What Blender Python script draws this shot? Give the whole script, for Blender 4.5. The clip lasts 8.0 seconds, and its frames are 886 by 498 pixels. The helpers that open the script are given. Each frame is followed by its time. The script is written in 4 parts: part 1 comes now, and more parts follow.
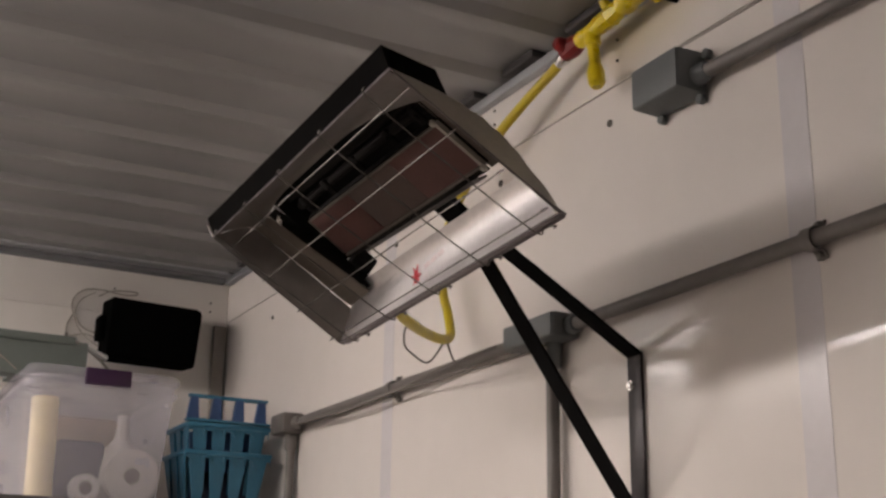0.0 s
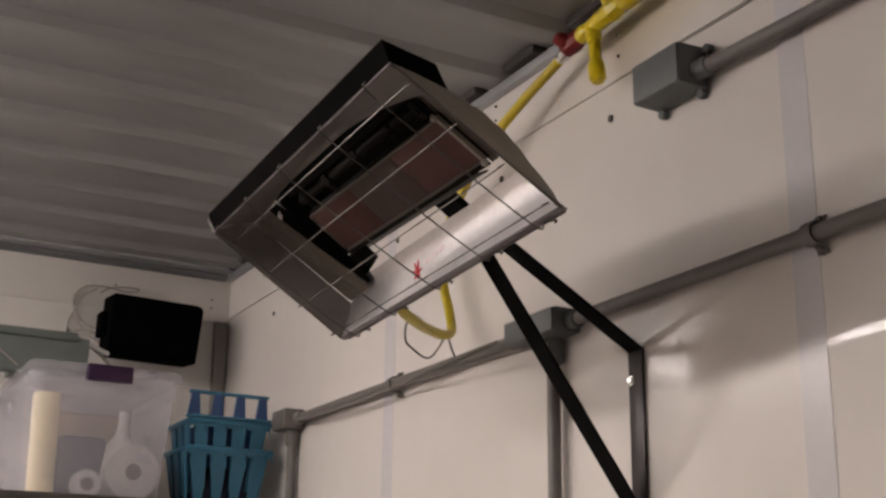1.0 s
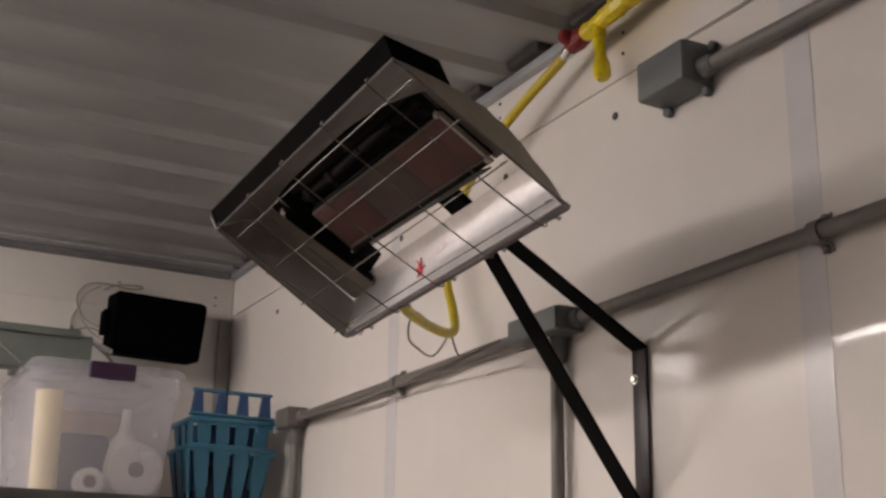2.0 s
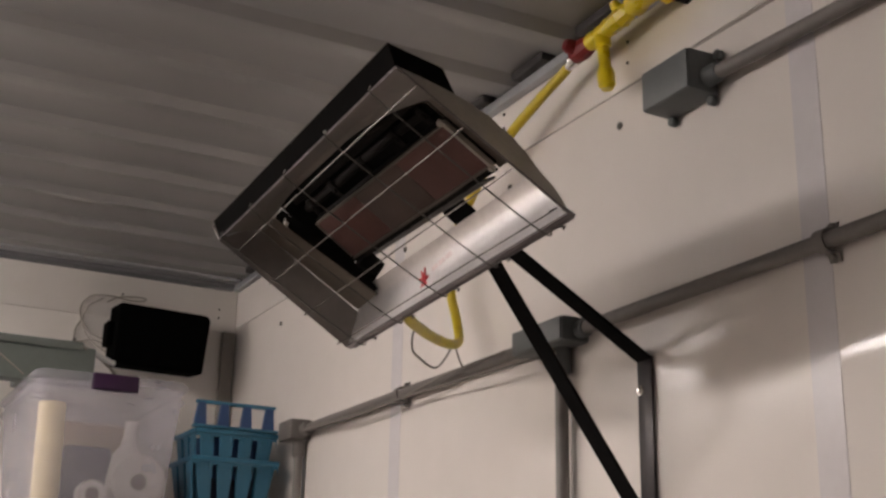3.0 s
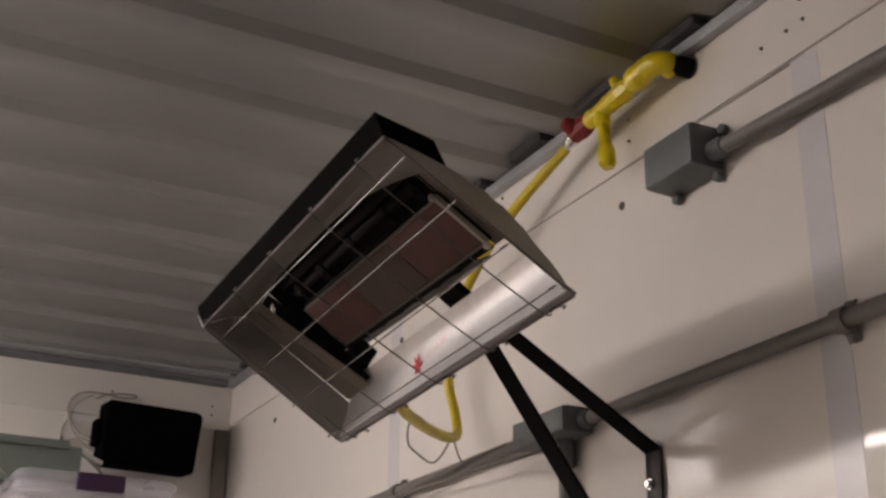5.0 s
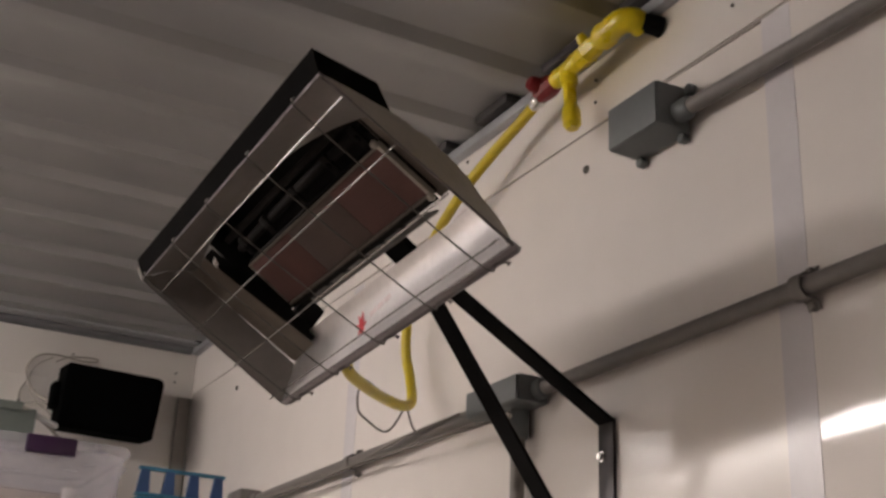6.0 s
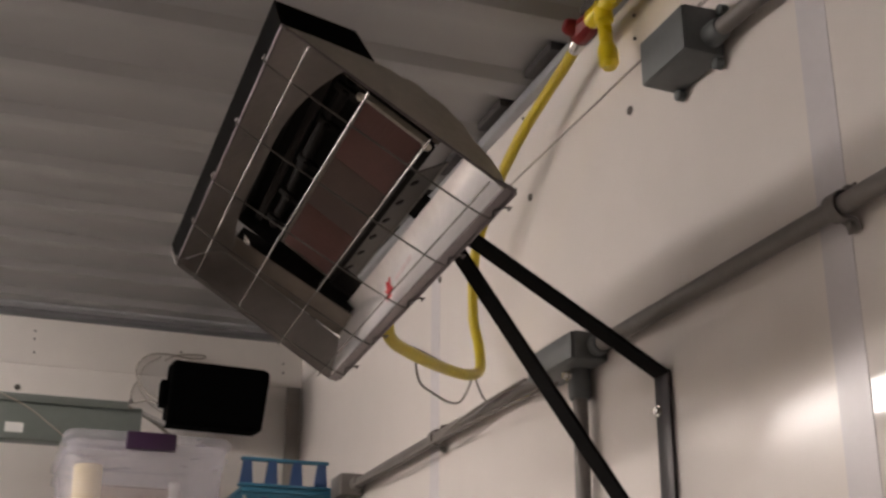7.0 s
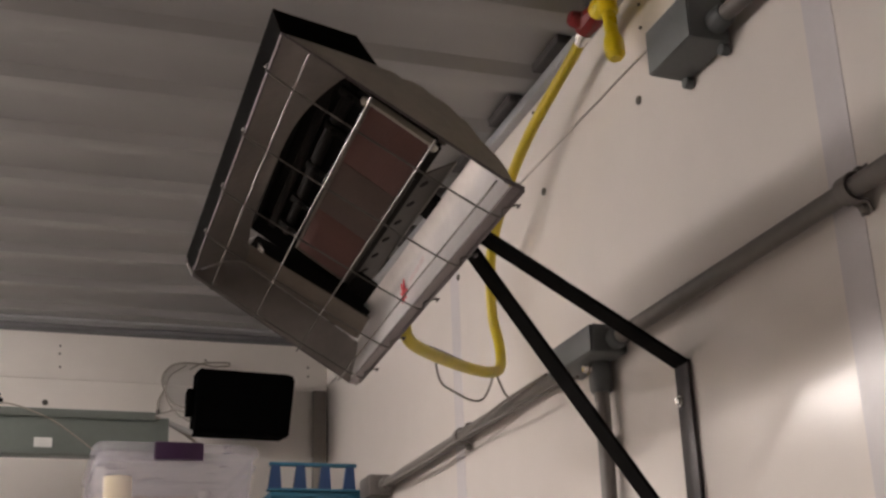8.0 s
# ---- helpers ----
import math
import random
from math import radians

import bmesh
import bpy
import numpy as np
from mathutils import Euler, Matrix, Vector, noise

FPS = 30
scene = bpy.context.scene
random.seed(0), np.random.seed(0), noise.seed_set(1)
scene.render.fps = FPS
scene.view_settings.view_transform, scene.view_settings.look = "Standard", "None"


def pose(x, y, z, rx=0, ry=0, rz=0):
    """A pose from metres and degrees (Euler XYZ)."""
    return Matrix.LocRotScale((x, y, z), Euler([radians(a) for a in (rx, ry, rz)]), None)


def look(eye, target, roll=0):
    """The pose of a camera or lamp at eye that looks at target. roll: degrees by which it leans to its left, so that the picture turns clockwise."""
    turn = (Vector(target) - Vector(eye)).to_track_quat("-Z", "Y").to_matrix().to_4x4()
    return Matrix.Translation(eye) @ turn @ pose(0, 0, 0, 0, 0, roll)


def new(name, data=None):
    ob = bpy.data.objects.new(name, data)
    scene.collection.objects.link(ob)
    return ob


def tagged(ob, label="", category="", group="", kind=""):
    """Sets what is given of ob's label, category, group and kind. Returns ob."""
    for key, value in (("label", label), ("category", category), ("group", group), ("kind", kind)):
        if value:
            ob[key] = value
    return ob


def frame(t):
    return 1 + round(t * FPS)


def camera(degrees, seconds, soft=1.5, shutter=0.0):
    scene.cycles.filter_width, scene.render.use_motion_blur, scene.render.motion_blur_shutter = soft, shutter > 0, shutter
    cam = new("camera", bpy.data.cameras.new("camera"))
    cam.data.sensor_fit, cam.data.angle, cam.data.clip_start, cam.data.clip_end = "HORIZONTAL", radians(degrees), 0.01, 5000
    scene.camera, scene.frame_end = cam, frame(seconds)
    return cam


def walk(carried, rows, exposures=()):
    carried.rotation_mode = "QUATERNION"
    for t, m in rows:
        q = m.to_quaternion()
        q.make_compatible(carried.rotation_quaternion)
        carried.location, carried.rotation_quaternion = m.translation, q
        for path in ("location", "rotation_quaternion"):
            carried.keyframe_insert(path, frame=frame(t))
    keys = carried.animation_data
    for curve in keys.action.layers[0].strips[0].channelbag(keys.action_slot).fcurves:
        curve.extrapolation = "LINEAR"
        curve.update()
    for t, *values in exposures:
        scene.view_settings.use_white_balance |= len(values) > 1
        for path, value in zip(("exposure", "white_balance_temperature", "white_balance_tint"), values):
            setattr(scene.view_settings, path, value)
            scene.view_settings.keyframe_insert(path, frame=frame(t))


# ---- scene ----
cam = camera(39.4, 8.0, soft=2.6, shutter=0.5)
PATH = [
    (0, (-1.105, 0.358, 1.553), (-0.200, 2.041, 2.142), 0.8),
    (0.5, (-1.106, 0.358, 1.553), (-0.200, 2.042, 2.138), 0.8),
    (1, (-1.104, 0.358, 1.550), (-0.200, 2.044, 2.135), 0.8),
    (1.5, (-1.101, 0.361, 1.550), (-0.200, 2.049, 2.132), 0.9),
    (3, (-1.091, 0.374, 1.548), (-0.204, 2.062, 2.153), 1.1),
    (3.4, (-1.091, 0.383, 1.543), (-0.190, 2.057, 2.167), 0.8),
    (3.5, (-1.085, 0.386, 1.545), (-0.176, 2.054, 2.170), 0.8),
    (4, (-1.073, 0.395, 1.548), (-0.088, 2.022, 2.166), -0.2),
    (4.5, (-1.056, 0.415, 1.551), (-0.195, 2.071, 2.270), 0.7),
    (4.6, (-1.059, 0.412, 1.550), (-0.212, 2.065, 2.297), 0.7),
    (4.7, (-1.053, 0.420, 1.556), (-0.211, 2.067, 2.314), 0.5),
    (5.8, (-0.989, 0.485, 1.554), (-0.090, 2.112, 2.292), 1.9),
    (6, (-0.949, 0.492, 1.551), (-0.082, 2.138, 2.285), 2.4),
    (6.5, (-0.826, 0.482, 1.524), (-0.086, 2.198, 2.237), 2.4),
    (7, (-0.770, 0.498, 1.549), (-0.128, 2.256, 2.255), 0.3),
    (7.5, (-0.765, 0.497, 1.552), (-0.154, 2.267, 2.256), -1.4),
    (8, (-0.758, 0.494, 1.555), (-0.151, 2.267, 2.254), -1.9),
]
walk(cam, [(t, look(e, g, r)) for t, e, g, r in PATH], [(0, -0.05), (4.7, -0.04), (6, 0.03), (8, 0.05)])

# ---- world and large light ----
world = bpy.data.worlds.new("world")
scene.world = world
world.use_nodes = True
wbg = world.node_tree.nodes["Background"]
wbg.inputs[0].default_value = (0.5, 0.55, 0.6, 1)
wbg.inputs[1].default_value = 0.02

WALL_X, BACK_Y, CEIL_Z = 0.0, 3.725, 2.535
LAMP_X, LAMP_Z, LAMP_Y0, LAMP_Y1 = -1.66, 2.425, 1.48, 3.69
LAMP_POWER = 29.3


# ---- materials ----
def mat(name, color, rough=0.5, metal=0.0, var=0.12, scale=8.0, bump=0.0, bump_scale=60.0, spec=0.5, coat=0.0, rough_var=0.1, stain=None, stain_amt=0.0, spray=None):
    m = bpy.data.materials.new(name)
    m.use_nodes = True
    nt = m.node_tree
    n, l = nt.nodes, nt.links
    b = n["Principled BSDF"]
    tc = n.new("ShaderNodeTexCoord")
    big = n.new("ShaderNodeTexNoise")
    big.inputs["Scale"].default_value = scale
    big.inputs["Detail"].default_value = 5
    fine = n.new("ShaderNodeTexNoise")
    fine.inputs["Scale"].default_value = scale * 9
    fine.inputs["Detail"].default_value = 3
    l.new(tc.outputs["Object"], big.inputs["Vector"])
    l.new(tc.outputs["Object"], fine.inputs["Vector"])
    add = n.new("ShaderNodeMath")
    add.operation = "MULTIPLY_ADD"
    add.inputs[1].default_value = 0.35
    l.new(fine.outputs["Fac"], add.inputs[0])
    l.new(big.outputs["Fac"], add.inputs[2])
    ramp = n.new("ShaderNodeMapRange")
    ramp.inputs["From Min"].default_value = 0.45
    ramp.inputs["From Max"].default_value = 0.9
    ramp.inputs["To Min"].default_value = 1 - var
    ramp.inputs["To Max"].default_value = 1 + var * 0.6
    l.new(add.outputs[0], ramp.inputs["Value"])
    mul = n.new("ShaderNodeVectorMath")
    mul.operation = "SCALE"
    mul.inputs[0].default_value = color
    l.new(ramp.outputs[0], mul.inputs["Scale"])
    out = mul.outputs[0]
    if stain:
        sn = n.new("ShaderNodeTexNoise")
        sn.inputs["Scale"].default_value = scale * 0.55
        sn.inputs["Detail"].default_value = 8
        sn.inputs["Distortion"].default_value = 0.6
        l.new(tc.outputs["Object"], sn.inputs["Vector"])
        sr = n.new("ShaderNodeMapRange")
        sr.inputs["From Min"].default_value = 0.55
        sr.inputs["From Max"].default_value = 0.75
        sr.inputs["To Max"].default_value = stain_amt
        l.new(sn.outputs["Fac"], sr.inputs["Value"])
        mx = n.new("ShaderNodeMix")
        mx.data_type = "RGBA"
        l.new(sr.outputs[0], mx.inputs["Factor"])
        l.new(out, mx.inputs["A"])
        mx.inputs["B"].default_value = (*stain, 1)
        out = mx.outputs["Result"]
    if spray:
        # a patch of yellow paint mist round the gas pipe: centre, half-sizes, strength, colour
        c, half, amt, tone = spray
        off = n.new("ShaderNodeVectorMath")
        off.operation = "SUBTRACT"
        off.inputs[1].default_value = c
        l.new(tc.outputs["Object"], off.inputs[0])
        dv = n.new("ShaderNodeVectorMath")
        dv.operation = "DIVIDE"
        dv.inputs[1].default_value = half
        l.new(off.outputs[0], dv.inputs[0])
        ln = n.new("ShaderNodeVectorMath")
        ln.operation = "LENGTH"
        l.new(dv.outputs[0], ln.inputs[0])
        ms = n.new("ShaderNodeMath")
        ms.operation = "MULTIPLY_ADD"
        ms.inputs[1].default_value = 0.5
        l.new(big.outputs["Fac"], ms.inputs[0])
        l.new(ln.outputs["Value"], ms.inputs[2])
        sm = n.new("ShaderNodeMapRange")
        sm.interpolation_type = "SMOOTHSTEP"
        sm.inputs["From Min"].default_value = 0.35
        sm.inputs["From Max"].default_value = 1.25
        sm.inputs["To Min"].default_value = amt
        sm.inputs["To Max"].default_value = 0.0
        l.new(ms.outputs[0], sm.inputs["Value"])
        my = n.new("ShaderNodeMix")
        my.data_type = "RGBA"
        l.new(sm.outputs[0], my.inputs["Factor"])
        l.new(out, my.inputs["A"])
        my.inputs["B"].default_value = (*tone, 1)
        out = my.outputs["Result"]
    l.new(out, b.inputs["Base Color"])
    rr = n.new("ShaderNodeMapRange")
    rr.inputs["To Min"].default_value = max(0.02, rough - rough_var)
    rr.inputs["To Max"].default_value = min(1, rough + rough_var)
    l.new(big.outputs["Fac"], rr.inputs["Value"])
    l.new(rr.outputs[0], b.inputs["Roughness"])
    b.inputs["Metallic"].default_value = metal
    b.inputs["Specular IOR Level"].default_value = spec
    b.inputs["Coat Weight"].default_value = coat
    if bump:
        bt = n.new("ShaderNodeTexNoise")
        bt.inputs["Scale"].default_value = bump_scale
        bt.inputs["Detail"].default_value = 4
        l.new(tc.outputs["Object"], bt.inputs["Vector"])
        bp = n.new("ShaderNodeBump")
        bp.inputs["Strength"].default_value = bump
        bp.inputs["Distance"].default_value = 0.01
        l.new(bt.outputs["Fac"], bp.inputs["Height"])
        l.new(bp.outputs[0], b.inputs["Normal"])
    return m


def clear_plastic(name, color, see, rough):
    """Milky see-through plastic: part passes straight, part scatters."""
    m = bpy.data.materials.new(name)
    m.use_nodes = True
    n, l = m.node_tree.nodes, m.node_tree.links
    b = n["Principled BSDF"]
    b.inputs["Base Color"].default_value = (*color, 1)
    b.inputs["Roughness"].default_value = rough
    tc = n.new("ShaderNodeTexCoord")
    no = n.new("ShaderNodeTexNoise")
    no.inputs["Scale"].default_value = 14
    l.new(tc.outputs["Object"], no.inputs["Vector"])
    mr = n.new("ShaderNodeMapRange")
    mr.inputs["To Min"].default_value = see - 0.08
    mr.inputs["To Max"].default_value = see + 0.08
    l.new(no.outputs["Fac"], mr.inputs["Value"])
    tl = n.new("ShaderNodeBsdfTranslucent")
    tl.inputs[0].default_value = (*color, 1)
    mix0 = n.new("ShaderNodeMixShader")
    mix0.inputs[0].default_value = 0.4
    l.new(b.outputs[0], mix0.inputs[1])
    l.new(tl.outputs[0], mix0.inputs[2])
    tr = n.new("ShaderNodeBsdfTransparent")
    mix = n.new("ShaderNodeMixShader")
    l.new(mr.outputs[0], mix.inputs[0])
    l.new(mix0.outputs[0], mix.inputs[1])
    l.new(tr.outputs[0], mix.inputs[2])
    l.new(mix.outputs[0], n["Material Output"].inputs[0])
    return m


def glow(name, color, strength):
    m = bpy.data.materials.new(name)
    m.use_nodes = True
    n, l = m.node_tree.nodes, m.node_tree.links
    e = n.new("ShaderNodeEmission")
    e.inputs[0].default_value = (*color, 1)
    e.inputs[1].default_value = strength
    l.new(e.outputs[0], n["Material Output"].inputs[0])
    return m


M_WALL = mat("white_wall_panel", (0.745, 0.695, 0.658), 0.13, var=0.05, scale=1.6, bump=0.012, bump_scale=5, rough_var=0.02, stain=(0.60, 0.55, 0.49), stain_amt=0.25)
M_WALLG = mat("glossier_wall_panel", (0.745, 0.695, 0.658), 0.05, var=0.05, scale=1.6, bump=0.006, bump_scale=4, rough_var=0.02, stain=(0.60, 0.55, 0.49), stain_amt=0.25)
M_WALLR = mat("duller_wall_panel", (0.745, 0.695, 0.658), 0.165, var=0.05, scale=1.6, bump=0.012, bump_scale=5, rough_var=0.02, stain=(0.60, 0.55, 0.49), stain_amt=0.25)
M_BOARD = mat("upper_board_paint", (0.745, 0.695, 0.658), 0.2, var=0.05, scale=1.6, bump=0.02, bump_scale=5, stain=(0.60, 0.55, 0.49), stain_amt=0.25, spray=((0.0, 1.02, 2.49), (0.5, 0.24, 0.11), 0.40, (0.42, 0.33, 0.03)))
M_BACKWALL = mat("white_back_panel", (0.80, 0.76, 0.72), 0.4, var=0.06, scale=2.0, bump=0.05, bump_scale=9, stain=(0.55, 0.5, 0.44), stain_amt=0.3)
M_SEAM = mat("seam_strip", (0.66, 0.63, 0.645), 0.24, var=0.06, scale=6)
M_GAP = mat("dark_joint", (0.10, 0.09, 0.08), 0.8)
M_JOINT = mat("joint_sealant", (0.34, 0.31, 0.28), 0.7)
# ceiling paint mist: its olive tone also has the shade there mixed in
M_CEIL = mat("ceiling_steel", (0.272, 0.265, 0.263), 0.31, metal=0.0, var=0.10, scale=1.5, bump=0.025, bump_scale=8, rough_var=0.03, stain=(0.262, 0.25, 0.242), stain_amt=0.3, spray=((1.14, 0.97, 0.0), (0.16, 0.36, 0.5), 0.62, (0.17, 0.135, 0.035)))
M_TRIM = mat("grey_trim_metal", (0.40, 0.41, 0.43), 0.4, metal=0.3, var=0.15, scale=6)
M_DTRIM = mat("dark_trim_metal", (0.17, 0.17, 0.18), 0.45, metal=0.2, var=0.2, scale=5)
M_FLOOR = mat("concrete_floor", (0.30, 0.28, 0.26), 0.7, var=0.25, scale=3, bump=0.2)
M_PVC = mat("grey_pvc", (0.165, 0.150, 0.140), 0.45, var=0.16, scale=9, bump=0.06, bump_scale=90, stain=(0.21, 0.19, 0.175), stain_amt=0.4)
M_BOX = mat("grey_box_pvc", (0.125, 0.135, 0.137), 0.5, var=0.12, scale=12, bump=0.06, bump_scale=120)
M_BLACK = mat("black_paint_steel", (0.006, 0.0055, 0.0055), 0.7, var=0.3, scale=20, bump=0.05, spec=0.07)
# same bar as the black arms; the light it catches is in this greyer base
M_UPRIGHT = mat("lit_tone_upright", (0.06, 0.053, 0.056), 0.4, metal=0.4, var=0.3, scale=18, bump=0.05)
M_SPK = mat("black_grille", (0.002, 0.002, 0.002), 0.95, var=0.3, scale=90, spec=0.02)
M_STEEL = mat("zinc_bolt", (0.75, 0.73, 0.70), 0.25, metal=1.0, var=0.15, scale=40)
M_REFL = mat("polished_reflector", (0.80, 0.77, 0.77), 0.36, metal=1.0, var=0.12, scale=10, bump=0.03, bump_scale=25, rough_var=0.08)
# left side of the same reflector; its dark reflections are in the base colour
M_ENDREFL = mat("shade_toned_reflector", (0.20, 0.18, 0.165), 0.50, metal=0.8, var=0.2, scale=9, bump=0.05, stain=(0.25, 0.22, 0.2), stain_amt=0.5)
# the same sheet again, toned lighter where the far end reads brighter
M_FAREND = mat("lighter_end_reflector", (0.255, 0.23, 0.213), 0.55, metal=0.45, var=0.18, scale=9, bump=0.05, stain=(0.30, 0.26, 0.235), stain_amt=0.5)
# steel of the recess pipes and lugs, darkened to carry the shade there
M_DIM = mat("recess_shade_steel", (0.010, 0.0085, 0.0075), 0.8, metal=0.0, var=0.35, scale=25, spec=0.12)
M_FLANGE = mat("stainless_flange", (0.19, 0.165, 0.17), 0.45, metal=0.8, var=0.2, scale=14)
M_FLANGEB = mat("black_flange", (0.003, 0.0027, 0.0025), 0.9, var=0.4, scale=14, spec=0.03, stain=(0.009, 0.0075, 0.0065), stain_amt=0.5)
M_ENDOUT = mat("galvanised_end", (0.42, 0.385, 0.335), 0.5, metal=0.4, var=0.2, scale=12, bump=0.06, stain=(0.24, 0.21, 0.17), stain_amt=0.5)
# near-black so the shade inside the burner recess is in the colour
M_RECESS = mat("recess_black_steel", (0.008, 0.007, 0.0065), 0.8, var=0.4, scale=14, bump=0.15, spec=0.15)
M_BROWN = mat("heat_tinted_steel", (0.150, 0.124, 0.100), 0.6, metal=0.15, var=0.25, scale=10, stain=(0.09, 0.07, 0.055), stain_amt=0.6)
M_WIRE = mat("bright_guard_wire", (0.24, 0.228, 0.215), 0.24, metal=1.0, var=0.2, scale=30)
M_CROSS = mat("dull_cross_wire", (0.13, 0.12, 0.11), 0.45, metal=0.8, var=0.2, scale=30)
M_RAIL = mat("heat_browned_rail", (0.045, 0.037, 0.031), 0.6, metal=0.2, var=0.35, scale=30, stain=(0.03, 0.025, 0.02), stain_amt=0.5)
M_FADED = mat("faded_pink_mark", (0.78, 0.68, 0.68), 0.42, metal=0.75, var=0.2, scale=50)
M_HOSE = mat("yellow_gas_hose", (0.54, 0.41, 0.015), 0.42, var=0.15, scale=25, bump=0.05, stain=(0.45, 0.30, 0.02), stain_amt=0.4)
M_YEL = mat("yellow_paint_pipe", (0.72, 0.55, 0.01), 0.3, var=0.12, scale=30, bump=0.15, bump_scale=70, coat=0.3)
M_RED = mat("red_valve_paint", (0.21, 0.010, 0.013), 0.5, var=0.25, scale=40)
M_TAG = mat("red_mark", (0.62, 0.05, 0.06), 0.6, var=0.2, scale=60)
M_CABLE = mat("grey_cable", (0.19, 0.17, 0.155), 0.5, var=0.1, scale=40)
M_WCABLE = mat("pale_cable", (0.36, 0.325, 0.28), 0.5, var=0.1, scale=40)
M_GREEN = mat("grey_green_enamel", (0.17, 0.195, 0.18), 0.45, var=0.12, scale=7, bump=0.05)
M_BLUE = mat("blue_plastic", (0.042, 0.175, 0.275), 0.38, var=0.15, scale=14, stain=(0.07, 0.22, 0.32), stain_amt=0.4)
M_BLUED = mat("deep_blue_plastic", (0.03, 0.075, 0.20), 0.4, var=0.15, scale=14)
M_PURPLE = mat("purple_plastic", (0.028, 0.005, 0.036), 0.45, var=0.12, scale=25)
M_PAPER = mat("white_paper_roll", (0.60, 0.565, 0.525), 0.9, var=0.05, scale=20)
M_CREAM = mat("cream_paper", (0.82, 0.69, 0.40), 0.8, var=0.05, scale=12)
M_CORE = mat("card_core", (0.15, 0.12, 0.105), 0.9, var=0.15)
M_GREYBAG = mat("grey_bag", (0.085, 0.08, 0.10), 0.6, var=0.25, scale=12, bump=0.1, bump_scale=20)
M_TANBAG = mat("tan_wrap", (0.36, 0.27, 0.18), 0.7, var=0.2, scale=10, bump=0.1, bump_scale=18)
M_LABEL = mat("white_label", (0.7, 0.7, 0.68), 0.6)
M_SHELF = mat("dark_shelf_board", (0.06, 0.055, 0.05), 0.6, var=0.25, scale=6)
M_TOTE = clear_plastic("milky_clear_plastic", (0.83, 0.81, 0.89), 0.75, 0.3)
M_TUBE = glow("fluorescent_tube", (1.0, 0.903, 0.852), LAMP_POWER)
M_HOUSING = mat("white_lamp_housing", (0.8, 0.8, 0.78), 0.5)


def plaque(name, color):
    """Perforated ceramic: rows of tiny dark holes."""
    m = mat(name, color, 0.85, var=0.2, scale=14, bump=0.1, bump_scale=150)
    n, l = m.node_tree.nodes, m.node_tree.links
    tc = n.new("ShaderNodeTexCoord")
    vo = n.new("ShaderNodeTexVoronoi")
    vo.inputs["Scale"].default_value = 420
    vo.inputs["Randomness"].default_value = 0.15
    l.new(tc.outputs["Object"], vo.inputs["Vector"])
    bp = n.new("ShaderNodeBump")
    bp.inputs["Strength"].default_value = 0.5
    bp.inputs["Distance"].default_value = 0.002
    l.new(vo.outputs["Distance"], bp.inputs["Height"])
    l.new(bp.outputs[0], n["Principled BSDF"].inputs["Normal"])
    return m


M_CER = plaque("red_brown_ceramic", (0.115, 0.048, 0.040))
M_CERG = plaque("grey_brown_ceramic", (0.095, 0.064, 0.054))


# ---- mesh helpers ----
def root_place(ob):
    while ob.parent:
        ob = ob.parent
    return ob.location.copy()


def finish(bm, smooth=True):
    bmesh.ops.recalc_face_normals(bm, faces=bm.faces)
    if smooth:
        for f in bm.faces:
            f.smooth = True
        for e in bm.edges:
            if len(e.link_faces) == 2 and e.calc_face_angle(0) > radians(32):
                e.smooth = False


def mesh_of(name, bm, material):
    finish(bm)
    me = bpy.data.meshes.new(name)
    bm.to_mesh(me)
    bm.free()
    me.materials.append(material)
    return me


def thing(name, place, label, category, group="", kind=""):
    ob = new(name)
    ob.location = place
    ob.empty_display_size = 0.05
    return tagged(ob, label, category, group, kind)


def part(name, bm, material, parent, label=""):
    """Links a bmesh, drawn in world metres, as one mesh object under parent."""
    bmesh.ops.translate(bm, verts=bm.verts, vec=-root_place(parent))
    ob = new(name, mesh_of(name, bm, material))
    ob.parent = parent
    return tagged(ob, label)


def solo(name, bm, material, place, label, category, group="", kind=""):
    """A thing of one mesh."""
    bmesh.ops.translate(bm, verts=bm.verts, vec=-Vector(place))
    ob = new(name, mesh_of(name, bm, material))
    ob.location = place
    return tagged(ob, label, category, group, kind)


def fresh():
    return bmesh.new()


def box(bm, lo, hi, bevel=0.0, m=None):
    lo, hi = Vector(lo), Vector(hi)
    r = bmesh.ops.create_cube(bm, size=1.0)
    vs = r["verts"]
    bmesh.ops.scale(bm, verts=vs, vec=hi - lo)
    bmesh.ops.translate(bm, verts=vs, vec=(lo + hi) / 2)
    if bevel:
        es = list({e for v in vs for e in v.link_edges})
        out = bmesh.ops.bevel(bm, geom=es, offset=bevel, segments=2, affect="EDGES", profile=0.5)
        vs = list({v for f in out["faces"] for v in f.verts} | {v for v in vs if v.is_valid})
    if m:
        bmesh.ops.transform(bm, matrix=m, verts=vs)
    return bm


def bx(lo, hi, bevel=0.0, m=None):
    return box(fresh(), lo, hi, bevel, m)


def smooth_path(pts, steps=8):
    """Catmull-Rom through the points."""
    p = [Vector(q) for q in pts]
    p = [p[0] * 2 - p[1]] + p + [p[-1] * 2 - p[-2]]
    out = []
    for i in range(1, len(p) - 2):
        for s in range(steps):
            t = s / steps
            a, b, c, d = p[i - 1], p[i], p[i + 1], p[i + 2]
            out.append(0.5 * (2 * b + (c - a) * t + (2 * a - 5 * b + 4 * c - d) * t * t + (3 * b - a - 3 * c + d) * t ** 3))
    out.append(p[-2])
    return out


